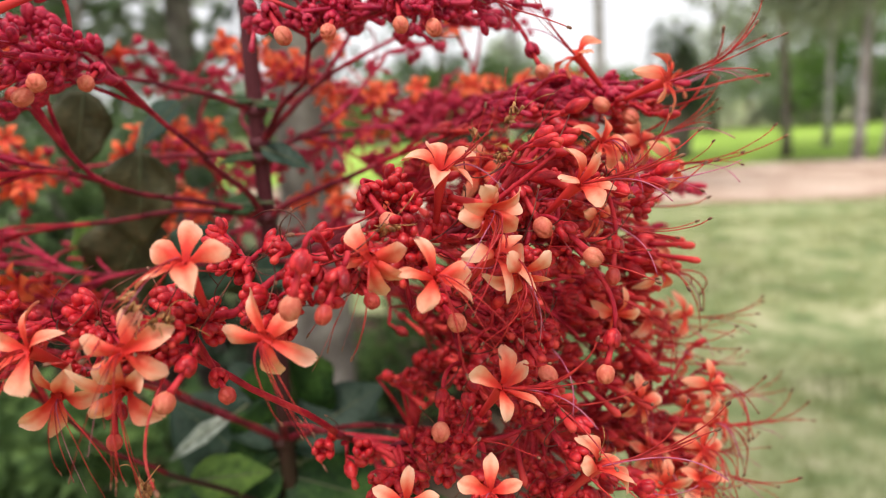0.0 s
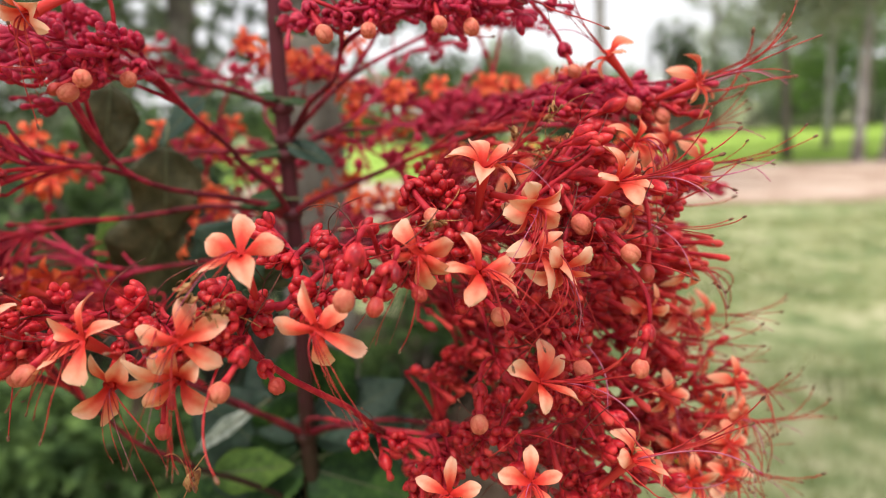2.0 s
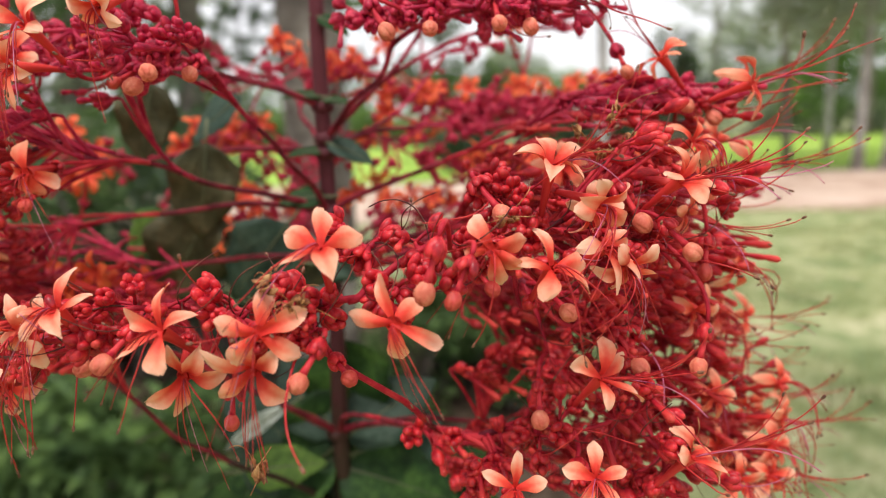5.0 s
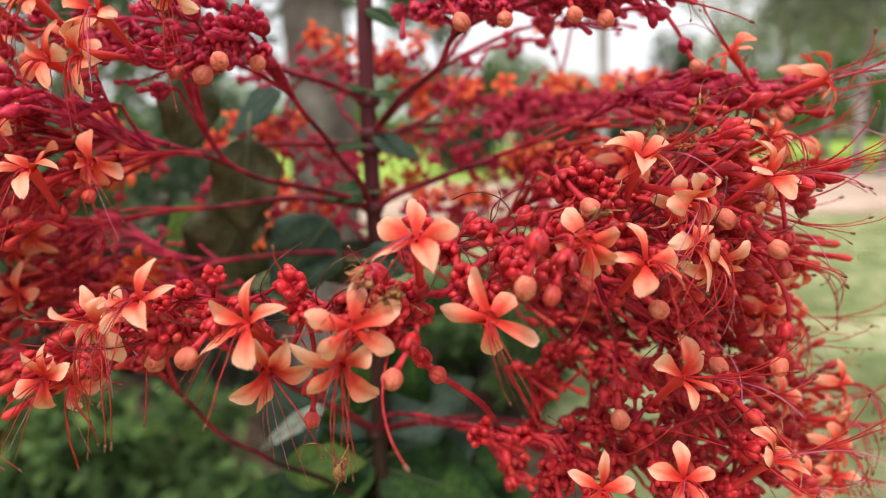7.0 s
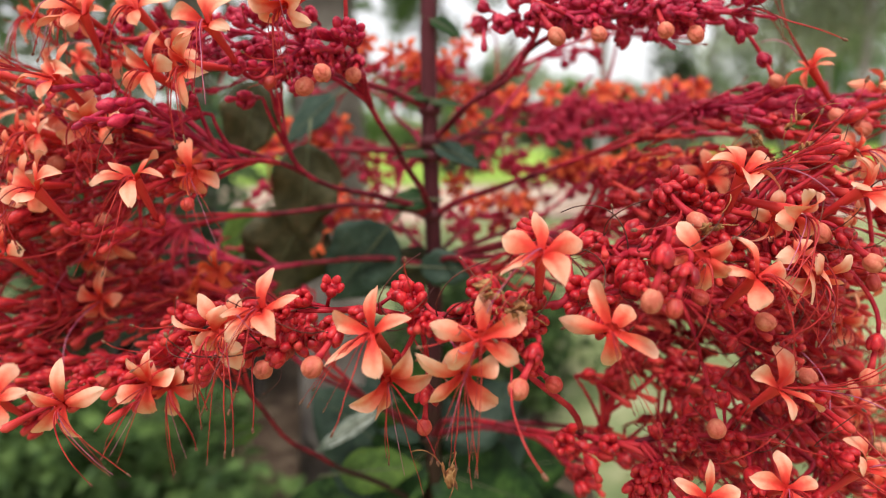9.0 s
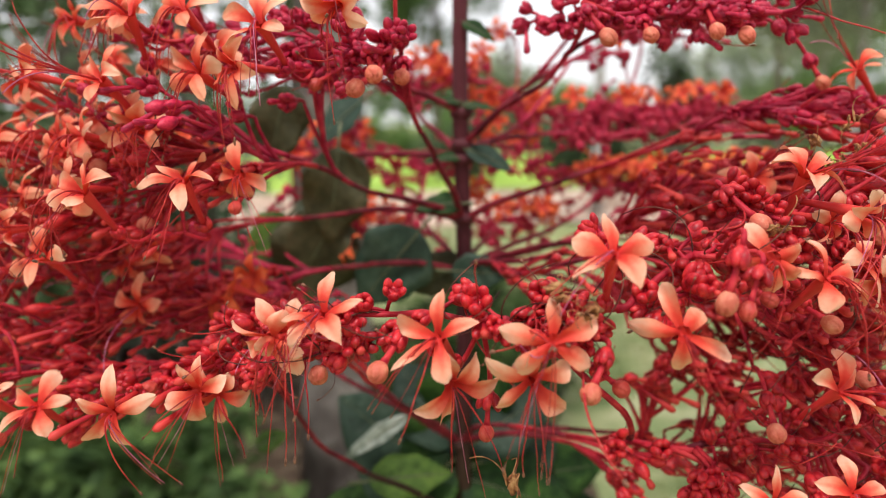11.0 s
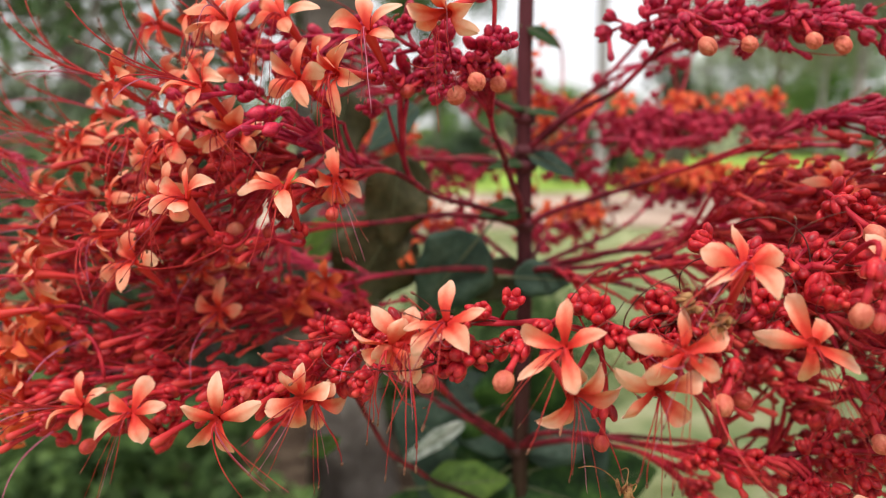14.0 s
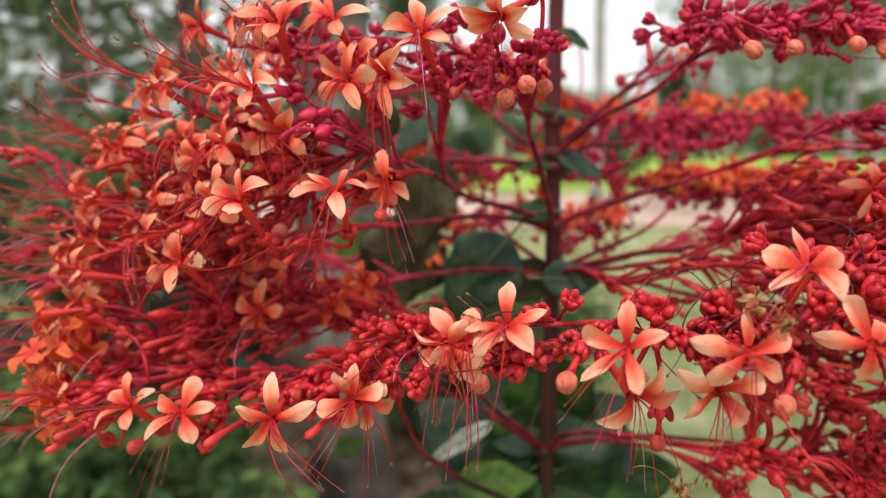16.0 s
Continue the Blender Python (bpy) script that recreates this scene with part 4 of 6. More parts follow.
spray(NODE_L, (-0.0224, 0.2800, 1.0138), (0.014, 0.018, 0.006), 3)
spray(NODE_B, (-0.2693, 0.2620, 1.0626), (0.010, 0.016, 0.003), 5)
spray(NODE_B, (-0.2487, 0.2620, 1.0635), (0.010, 0.016, 0.003), 5)
spray(NODE_B, (-0.2304, 0.2620, 1.0589), (0.010, 0.016, 0.003), 5)
spray(NODE_B, (-0.2179, 0.2620, 1.0608), (0.010, 0.016, 0.003), 5)
spray(NODE_B, (-0.2014, 0.2620, 1.0579), (0.010, 0.016, 0.003), 5)
spray(NODE_B, (-0.1928, 0.2620, 1.0641), (0.010, 0.016, 0.003), 5)
spray(NODE_B, (-0.1740, 0.2620, 1.0649), (0.010, 0.016, 0.003), 5)
spray(NODE_B, (-0.2820, 0.2620, 1.0580), (0.010, 0.016, 0.003), 5)
spray(NODE_L, (-0.2817, 0.2950, 1.0760), (0.014, 0.018, 0.006), 8)
spray(NODE_L, (-0.2636, 0.2950, 1.0746), (0.014, 0.018, 0.006), 8)
spray(NODE_L, (-0.2451, 0.2950, 1.0767), (0.014, 0.018, 0.006), 8)
spray(NODE_L, (-0.2712, 0.2950, 1.0646), (0.014, 0.018, 0.006), 8)
spray(NODE_L, (-0.2492, 0.2950, 1.0657), (0.014, 0.018, 0.006), 8)
spray(NODE_L, (-0.1669, 0.2220, 1.0826), (0.008, 0.012, 0.003), 5)
spray(NODE_L, (-0.1543, 0.2220, 1.0850), (0.008, 0.012, 0.003), 5)
spray(NODE_L, (-0.1746, 0.2220, 1.0757), (0.008, 0.012, 0.003), 5)
spray(NODE_L, (-0.1402, 0.2220, 1.0825), (0.008, 0.012, 0.003), 5)

posed(-0.0617, 0.1720, 1.1190, -3, 50, 'h', 40, (-123, -4, 1.03), (-62, -7, 1.0), (0, -1, 1.0), (70, -7, 1.0), (157, -3, 1.0))
posed(-0.0187, 0.1810, 1.1145, -12, 2, 'h', 25, (-91, -36, 1.0), (-34, -36, 1.0), (77, -39, 1.0), (131, -33, 1.0), (173, -39, 1.0))
posed(-0.0445, 0.1710, 1.0984, -7, 6, 'h', -25, (-82, -25, 1.0), (-22, -22, 1.17), (47, -49, 1.0), (114, -13, 1.21), (176, -40, 1.0))
posed(-0.0772, 0.1670, 1.0983, -4, 12, 'h', 10, (-131, -27, 1.0), (-77, -21, 1.0), (6, -24, 1.0), (66, -25, 1.21), (123, -21, 1.04))
posed(-0.0809, 0.1740, 1.0859, -3, -20, 'h', 0, (-121, 15, 1.0), (-55, 2, 1.06), (-3, 11, 1.0), (45, 12, 1.0), (134, 5, 1.07))
posed(-0.1046, 0.1750, 1.0979, -19, 32, 'h', 25, (-132, 2, 1.18), (-77, -6, 1.0), (-2, -1, 1.16), (65, -2, 1.0), (161, -5, 1.0))
posed(-0.1006, 0.1800, 1.0831, 14, -21, 'h', -10, (-170, 0, 1.0), (-119, 5, 1.02), (-14, 3, 1.0), (25, 1, 1.0), (75, 6, 1.06))
posed(-0.1338, 0.1820, 1.1029, -22, 47, 'h', 25, (-143, -10, 1.01), (-108, 1, 1.0), (-10, -6, 1.0), (63, -4, 1.0), (134, -3, 1.0))
posed(-0.1441, 0.1880, 1.0957, -6, 9, 'h', 5, (-120, -12, 1.0), (-48, -18, 1.0), (14, -12, 0.9), (72, -14, 0.9), (166, -8, 1.0))
posed(-0.0020, 0.1840, 1.1092, 23, 39, 'h', -20, (-147, -6, 1.0), (-72, -11, 1.0), (-11, -3, 1.02), (89, -10, 1.0), (138, -5, 1.08))
posed(0.0160, 0.2050, 1.0702, 32, 41, 'r', -90, (-150, 7, 1.0), (-60, 4, 1.0), (19, 11, 1.16), (70, 2, 1.0), (143, 8, 1.16))
posed(0.0010, 0.2060, 1.1345, 21, 61, 'r', -110, (-149, 4, 1.0), (-72, 7, 1.0), (0, 5, 1.0), (76, 6, 1.0), (154, 6, 1.0))
posed(0.0137, 0.1980, 1.1233, 41, -13, 'h', 40, (-99, -3, 1.0), (-73, 5, 1.0), (-41, 16, 1.0), (67, -4, 1.0), (127, 13, 1.0))
posed(0.0155, 0.2000, 1.1110, 50, 34, 'h', -15, (-163, -13, 1.04), (-81, -6, 1.0), (67, -6, 1.0), (109, -11, 1.0), (162, 0, 1.11))
posed(0.0414, 0.2140, 1.1281, 41, 33, 'r', -100, (-169, 22, 1.0), (-86, 11, 1.0), (-31, 20, 1.0), (59, 18, 1.0), (115, 13, 1.0))
posed(0.0439, 0.2040, 1.0445, 64, 43, 'r', -80, (-62, -2, 1.0), (-9, 5, 1.0), (106, -1, 1.0), (164, -7, 1.0), (168, 14, 1.08))
posed(-0.2541, 0.2360, 1.0618, -34, 40, 'r', 100, (-146, 7, 1.0), (-75, 1, 1.0), (-25, 12, 1.0), (53, 3, 1.0), (132, 8, 1.0))
posed(-0.2342, 0.2280, 1.0621, -11, 37, 'h', 20, (-134, -3, 1.1), (-70, -11, 1.0), (11, -8, 1.07), (76, -4, 1.0), (147, -12, 1.03))
posed(-0.1999, 0.2050, 1.0679, -1, -3, 'h', -40, (-140, -7, 1.0), (-73, -11, 1.0), (3, -12, 1.06), (70, -7, 1.0), (164, -14, 1.0))
posed(-0.1773, 0.2140, 1.0703, -8, -12, 'h', 35, (-174, -7, 1.0), (-109, 0, 1.0), (-25, 0, 1.0), (7, -13, 1.0), (59, 2, 1.0))
posed(-0.2119, 0.2260, 1.1312, -29, 45, 'h', 40, (-122, 9, 1.02), (-77, 11, 1.0), (-4, 22, 1.03), (63, 5, 1.0), (149, 20, 1.0))
posed(-0.1822, 0.2290, 1.1342, -17, 52, 'h', 20, (-105, -2, 1.07), (-61, 2, 1.0), (12, -6, 1.0), (93, 3, 1.0), (156, -4, 1.0))
posed(-0.1666, 0.2360, 1.1347, -3, -7, 'h', -15, (-151, -41, 1.0), (-87, -53, 1.0), (-11, -38, 1.0), (122, -51, 1.0), (174, -38, 1.0))
posed(-0.1789, 0.2400, 1.1673, -30, 24, 'h', 20, (-120, 2, 1.0), (-61, 14, 1.0), (-1, -1, 1.0), (83, 10, 1.0), (140, 5, 1.0))
posed(-0.1662, 0.2370, 1.1683, -42, -3, 'h', 0, (-114, 0, 1.0), (-37, 4, 1.0), (47, 9, 1.0), (103, -5, 1.0), (162, 12, 1.0))
posed(-0.1554, 0.2260, 1.1805, -22, 35, 'h', 0, (-147, 11, 1.0), (-86, 14, 1.05), (-14, 6, 1.0), (74, 19, 1.0), (116, 5, 1.0))
posed(-0.1313, 0.2260, 1.1846, -41, -28, 'h', 0, (-102, 13, 1.0), (-65, 11, 1.1), (27, 16, 1.0), (79, 8, 1.0), (114, 16, 1.0))
posed(-0.1837, 0.2450, 1.1874, -29, 35, 'h', 0, (-99, -11, 1.0), (-62, 7, 1.0), (-36, -3, 1.0), (80, -6, 1.0), (139, 3, 1.0))
posed(-0.2005, 0.2450, 1.1866, -5, 49, 'r', 80, (-176, 5, 1.0), (-124, 1, 1.26), (-87, 6, 1.01), (2, 4, 1.0), (44, 4, 1.0))
posed(-0.2093, 0.2400, 1.1657, -30, 38, 'r', 100, (-118, 12, 1.04), (-51, 6, 1.0), (12, 11, 1.07), (92, 10, 1.0), (157, 7, 1.0))
posed(-0.2000, 0.2470, 1.1506, -18, -7, 'h', 20, (-119, 14, 1.09), (-66, 9, 1.03), (28, 23, 1.0), (79, 1, 1.0), (123, 20, 1.0))
posed(-0.2395, 0.2520, 1.1075, -28, 39, 'h', 40, (-135, 6, 1.2), (-61, 3, 1.0), (-15, 9, 1.0), (85, 4, 1.0), (157, 7, 1.0))
posed(-0.2303, 0.2520, 1.1423, -23, 5, 'h', 30, (-124, -43, 1.0), (-105, -10, 1.0), (-57, -14, 1.0), (-11, -42, 1.0), (69, -14, 1.0))
posed(-0.2355, 0.2620, 1.1280, -48, 31, 'h', 30, (-117, -1, 1.0), (-102, 20, 1.0), (-64, 4, 1.0), (64, 8, 1.0), (133, 7, 1.0))
bloom(-0.3035, 0.2850, 1.0698, -70, 5, 20, 'r')
bloom(-0.3058, 0.2800, 1.0495, -60, 10, 20, 'r')
bloom(-0.2985, 0.2750, 1.0409, -50, 0, 20, 'r')
bloom(-0.3179, 0.3000, 1.0570, -80, 0, 20, 'r')
bloom(0.0796, 0.2550, 1.1567, 55, 15, 15, 'r')
bloom(0.0510, 0.2720, 1.1680, -70, 45, 15, 'r')
bloom(0.0697, 0.2550, 1.0418, 15, 10, 15, 'h')
bloom(0.1035, 0.2750, 1.0388, 50, 20, 15, 'h')
bloom(0.1032, 0.2700, 1.0254, 55, 5, 15, 'h')
bloom(0.0975, 0.2650, 1.0170, 35, 15, 15, 'h')
bloom(0.0948, 0.2600, 1.0068, 30, 10, 15, 'h')
bloom(0.0776, 0.2500, 1.0104, 20, 20, 15, 'h')
bloom(0.0824, 0.2700, 1.0871, 50, 0, 15, 'h')
bloom(0.0800, 0.2800, 1.0669, 40, 10, 15, 'h')
bloom(-0.2507, 0.2700, 1.1684, -82, 28, 10, 'r')
bloom(-0.2763, 0.2900, 1.1462, -85, 25, 10, 'r')
bloom(-0.2790, 0.2800, 1.1266, -82, 22, 10, 'r')
bloom(-0.2856, 0.2800, 1.1110, -80, 5, 10, 'r')
bloom(-0.3006, 0.3000, 1.0689, -85, -15, 10, 'r')
bloom(-0.3000, 0.3000, 1.1011, -95, 30, 10, 'r')
bloom(-0.2192, 0.2700, 1.1930, -75, 40, 10, 'r')
bloom(-0.1490, 0.1880, 1.0940, -25, -18, 30, 'h')
bloom(-0.1735, 0.2215, 1.0665, 0, -20, 36, 'h')
bloom(-0.3227, 0.3194, 1.0370, -50, 10, 0, 'r')
bloom(-0.3140, 0.3210, 1.0280, -45, -5, 30, 'r')
bloom(0.0215, 0.1980, 1.1044, 20, -30, 40, 'h')
bloom(0.0143, 0.2129, 1.1192, 40, -10, 70, 'h')
bloom(0.0152, 0.2707, 1.1287, 10, 30, 0, 'r')
bloom(0.0540, 0.2410, 1.1380, 28, 20, 20, 'h')
bloom(0.0937, 0.2967, 1.1593, 42, 14, 10, 'r')
bloom(0.0855, 0.2704, 1.1272, 45, 5, 30, 'r')
bloom(0.1040, 0.3360, 1.0490, 50, -10, 40, 'r')
bloom(0.0597, 0.2507, 1.0762, 30, -30, 10, 'h')
bloom(0.1261, 0.3255, 1.0132, 70, 10, 0, 'r')
bloom(0.1224, 0.3090, 1.0061, 60, 10, 20, 'r')
bloom(0.1110, 0.3050, 0.9960, 40, 20, 10, 'r')
bloom(0.0842, 0.2678, 1.0033, 30, 10, 0, 'r')
bloom(0.0094, 0.1845, 1.0480, 0, 30, 0, 'h')
bloom(-0.0135, 0.1821, 1.0471, 0, 30, 10, 'h')
bloom(0.1094, 0.3238, 1.0313, 60, 0, 0, 'r')
bloom(0.0849, 0.2971, 1.0519, 55, 0, 20, 'r')
bloom(0.0512, 0.2374, 1.1138, 55, -15, 0, 'r')
bloom(-0.2080, 0.2530, 1.1890, -25, 20, 20, 'h')
bloom(-0.2440, 0.2640, 1.1690, -75, 12, 10, 'r')
bloom(-0.2230, 0.2510, 1.1480, -35, 10, 0, 'h')
bloom(-0.2794, 0.2970, 1.1371, -80, 5, 0, 'r')
bloom(-0.2513, 0.2645, 1.1274, -60, 0, 10, 'r')
bloom(-0.2760, 0.2560, 1.1020, -70, 5, 10, 'r')
bloom(-0.2187, 0.2767, 1.0827, -20, -15, 10, 'r')
bloom(-0.3113, 0.2954, 1.0775, -75, -8, 0, 'r')
bloom(-0.2974, 0.2957, 1.0819, -40, 0, 20, 'r')
bloom(-0.2992, 0.2886, 1.0997, -80, 10, 20, 'r')
bloom(-0.2701, 0.2855, 1.1469, -60, 20, 0, 'r')
bloom(-0.2268, 0.2789, 1.1557, -45, 20, 10, 'r')
bloom(-0.2790, 0.2806, 1.1162, -60, 0, 0, 'r')
bloom(-0.2504, 0.2524, 1.1160, -55, -5, 40, 'h')
bloom(-0.2379, 0.2645, 1.1481, -30, 30, 0, 'h')
bloom(-0.2216, 0.2378, 1.1307, -30, 0, 0, 'h')
bloom(-0.2057, 0.2514, 1.1513, -20, 0, 20, 'h')
bloom(0.1188, 0.3234, 1.0019, 30, 10, 0, 'h')
bloom(0.1086, 0.2869, 0.9969, 45, 0, 20, 'r')
bloom(0.1085, 0.3150, 1.0116, 20, 0, 40, 'h')
bloom(0.1073, 0.3180, 1.0547, 40, 10, 0, 'r')
bloom(0.0771, 0.2698, 1.0146, 10, 20, 10, 'h')
bloom(0.1017, 0.2855, 0.9891, 30, 0, 0, 'h')
bloom(0.0763, 0.2834, 1.0328, 20, -10, 20, 'h')
bloom(0.0784, 0.2820, 1.1353, 55, 20, 0, 'r')
bloom(0.0641, 0.2594, 1.1231, 40, 10, 30, 'r')
bloom(-0.2957, 0.3188, 1.1449, -80, 10, 0, 'r')
bloom(-0.2744, 0.3065, 1.1347, -60, 25, 20, 'r')
bloom(-0.2938, 0.3139, 1.1156, -75, 0, 10, 'r')
bloom(-0.3068, 0.3213, 1.0976, -80, -5, 0, 'r')
bloom(-0.2560, 0.3066, 1.1367, -50, 15, 0, 'r')
bloom(-0.2764, 0.3223, 1.1681, -70, 35, 10, 'r')
bloom(-0.2346, 0.3129, 1.1773, -40, 35, 0, 'r')
bloom(-0.2656, 0.3098, 1.0942, -55, 0, 20, 'r')
bloom(-0.2531, 0.3174, 1.0801, -30, -5, 0, 'r')
bloom(-0.2943, 0.3084, 1.0828, -70, -10, 0, 'r')
bloom(-0.2133, 0.3022, 1.1762, -30, 30, 20, 'r')
bloom(-0.2534, 0.3131, 1.1151, -45, 10, 30, 'r')
bloom(-0.2313, 0.2993, 1.0956, -25, 0, 10, 'r')
bloom(-0.2914, 0.3391, 1.1457, -75, 20, 0, 'r')
bloom(-0.3119, 0.3362, 1.1259, -85, 10, 0, 'r')
bloom(-0.2188, 0.2903, 1.1039, -20, -10, 0, 'r')
bloom(-0.2950, 0.3021, 1.1262, -65, 0, 20, 'r')
bloom(-0.2701, 0.2890, 1.1115, -40, -5, 0, 'h')
bloom(-0.2710, 0.2940, 1.1270, -50, 0, 10, 'h')
bloom(-0.3074, 0.3089, 1.1042, -70, 0, 0, 'r')
bloom(-0.2296, 0.2766, 1.1652, -35, 15, 0, 'h')
bloom(-0.2630, 0.2949, 1.1488, -45, 20, 20, 'r')
bloom(-0.2533, 0.3048, 1.1485, -20, 30, 0, 'h')
bloom(-0.3127, 0.3022, 1.0621, -70, -10, 0, 'r')
bloom(-0.2693, 0.3070, 1.1600, -60, 15, 40, 'r')
bloom(-0.2774, 0.2909, 1.0602, -50, 0, 0, 'h')
bloom(-0.2867, 0.2606, 1.0594, -60, 0, 10, 'r')
bloom(-0.2385, 0.2893, 1.1907, -30, 10, 0, 'h')
bloom(-0.2165, 0.2789, 1.1911, -10, 20, 10, 'h')
bloom(-0.1766, 0.2551, 1.1745, -10, 10, 30, 'h')
bloom(-0.2379, 0.2918, 1.1709, -50, 20, 0, 'r')
bloom(-0.0921, 0.4632, 1.1800, 20, 20, 0, 'n')
bloom(-0.0817, 0.4737, 1.1818, 0, 20, 0, 'n')
bloom(-0.1975, 0.4764, 1.1964, -20, 20, 0, 'n')
bloom(-0.1630, 0.4867, 1.1419, -20, 20, 10, 'n')
bloom(-0.1594, 0.4952, 1.1329, 10, 20, 10, 'n')
bloom(-0.1681, 0.4881, 1.1494, 0, 30, 10, 'n')
bloom(-0.2246, 0.4142, 1.1351, -10, 20, 20, 'n')
bloom(-0.2257, 0.4228, 1.1266, -20, 10, 20, 'n')
bloom(-0.1429, 0.4194, 1.1081, 0, 10, 0, 'n')
bloom(-0.0650, 0.4707, 1.1653, 0, 20, 0, 'n')
bloom(-0.0321, 0.4809, 1.1657, 10, 20, 0, 'n')
bloom(-0.0104, 0.4810, 1.1663, 0, 20, 0, 'n')
bloom(0.0243, 0.4707, 1.1652, 10, 30, 0, 'n')
bloom(-0.0619, 0.4482, 1.0987, 0, 20, 0, 'n')
bloom(-0.1568, 0.4160, 1.0898, 0, 0, 0, 'n')
bloom(-0.2365, 0.4358, 1.1969, 0, 10, 0, 'n')
bloom(-0.1283, 0.4774, 1.2016, 0, 10, 0, 'n')
bloom(-0.0471, 0.5065, 1.1390, 0, 0, 0, 'n')
bloom(-0.1926, 0.3896, 1.0571, 0, 0, 0, 'n')
bloom(-0.0722, 0.4994, 1.1007, 0, 0, 30, 'n')
bloom(-0.0422, 0.5104, 1.1660, 0, 20, 0, 'n')
bloom(0.0306, 0.5086, 1.1632, 0, 20, 0, 'n')
bloom(0.0594, 0.4982, 1.1644, 0, 25, 0, 'n')
bloom(0.0950, 0.4975, 1.1640, 10, 25, 0, 'n')
bloom(0.0146, 0.5014, 1.1180, 0, 20, 0, 'n')
bloom(0.0337, 0.5011, 1.1178, 0, 20, 20, 'n')
bloom(0.0793, 0.4898, 1.1160, 0, 20, 0, 'n')
bloom(0.0605, 0.4999, 1.1137, 0, 20, 0, 'n')
bloom(-0.0395, 0.4981, 1.0922, 0, 15, 0, 'n')
bloom(-0.0242, 0.4972, 1.0883, 0, 15, 0, 'n')
bloom(-0.0568, 0.5182, 1.2115, 0, 15, 0, 'n')
bloom(0.0138, 0.4659, 1.2095, 0, 15, 0, 'n')
bloom(-0.0892, 0.5000, 1.0985, 0, 10, 0, 'n')
bloom(-0.1352, 0.5000, 1.0934, 0, 15, 0, 'n')
bloom(-0.1703, 0.4284, 1.1473, 0, 30, 0, 'n')
bloom(-0.1646, 0.3978, 1.0854, -20, 10, 0, 'n')
bloom(-0.1861, 0.3549, 1.0690, -20, 20, 0, 'n')
bloom(-0.0632, 0.5111, 1.1681, 0, 15, 0, 'n')
bloom(-0.0981, 0.4736, 1.1827, 0, 15, 0, 'n')
bloom(-0.0655, 0.5068, 1.1417, 0, 15, 0, 'n')
bloom(-0.2549, 0.3574, 1.0766, 0, 15, 0, 'n')
bloom(0.1068, 0.4686, 1.1134, 0, 15, 0, 'n')
bloom(-0.2456, 0.4027, 1.1422, 0, 15, 0, 'n')
bloom(-0.0757, 0.4767, 1.1673, 20, 20, 0, 'n')
bloom(-0.0967, 0.4838, 1.1840, 0, 20, 0, 'n')
bloom(-0.1913, 0.4707, 1.1958, -20, 20, 0, 'n')
bloom(-0.1592, 0.4891, 1.1314, -20, 20, 10, 'n')
bloom(-0.1619, 0.4920, 1.1348, 10, 20, 10, 'n')
bloom(-0.1503, 0.5016, 1.1474, 0, 30, 10, 'n')
bloom(-0.2266, 0.4073, 1.1219, -10, 20, 20, 'n')
bloom(-0.2427, 0.4218, 1.1196, -20, 10, 20, 'n')
bloom(-0.1472, 0.4311, 1.1056, 0, 10, 0, 'n')
bloom(-0.0628, 0.4628, 1.1518, 0, 20, 0, 'n')
bloom(-0.0384, 0.4700, 1.1629, 10, 20, 0, 'n')
bloom(0.0075, 0.4863, 1.1563, 0, 20, 0, 'n')
bloom(0.0385, 0.4796, 1.1674, 10, 30, 0, 'n')
bloom(-0.0473, 0.4560, 1.1021, 0, 20, 0, 'n')
bloom(-0.1620, 0.4304, 1.0969, 0, 0, 0, 'n')
bloom(-0.2487, 0.4435, 1.1986, 0, 10, 0, 'n')
bloom(-0.1297, 0.4783, 1.1983, 0, 10, 0, 'n')
bloom(-0.0319, 0.5065, 1.1433, 0, 0, 0, 'n')
bloom(-0.1979, 0.4011, 1.0629, 0, 0, 0, 'n')
bloom(-0.0736, 0.5014, 1.1070, 0, 0, 30, 'n')
bloom(-0.0341, 0.5100, 1.1569, 0, 20, 0, 'n')
bloom(0.0243, 0.5146, 1.1529, 0, 20, 0, 'n')
bloom(0.0741, 0.4912, 1.1705, 0, 25, 0, 'n')
bloom(0.0882, 0.5112, 1.1655, 10, 25, 0, 'n')
bloom(0.0147, 0.5020, 1.1184, 0, 20, 0, 'n')
bloom(0.0369, 0.4954, 1.1084, 0, 20, 20, 'n')
bloom(0.0797, 0.5029, 1.1157, 0, 20, 0, 'n')
bloom(0.0452, 0.5095, 1.1157, 0, 20, 0, 'n')
bloom(-0.0248, 0.4889, 1.0946, 0, 15, 0, 'n')
bloom(-0.0401, 0.5018, 1.0803, 0, 15, 0, 'n')
bloom(-0.0666, 0.5294, 1.1999, 0, 15, 0, 'n')
bloom(0.0146, 0.4765, 1.2009, 0, 15, 0, 'n')
bloom(-0.0996, 0.5115, 1.0938, 0, 10, 0, 'n')
bloom(-0.1274, 0.4860, 1.0873, 0, 15, 0, 'n')
bloom(-0.1821, 0.4336, 1.1351, 0, 30, 0, 'n')
bloom(-0.1483, 0.3836, 1.0874, -20, 10, 0, 'n')
bloom(-0.2033, 0.3476, 1.0729, -20, 20, 0, 'n')
bloom(-0.0756, 0.5016, 1.1693, 0, 15, 0, 'n')
bloom(-0.1022, 0.4599, 1.1904, 0, 15, 0, 'n')
bloom(-0.0781, 0.4929, 1.1353, 0, 15, 0, 'n')
bloom(-0.2508, 0.3647, 1.0651, 0, 15, 0, 'n')
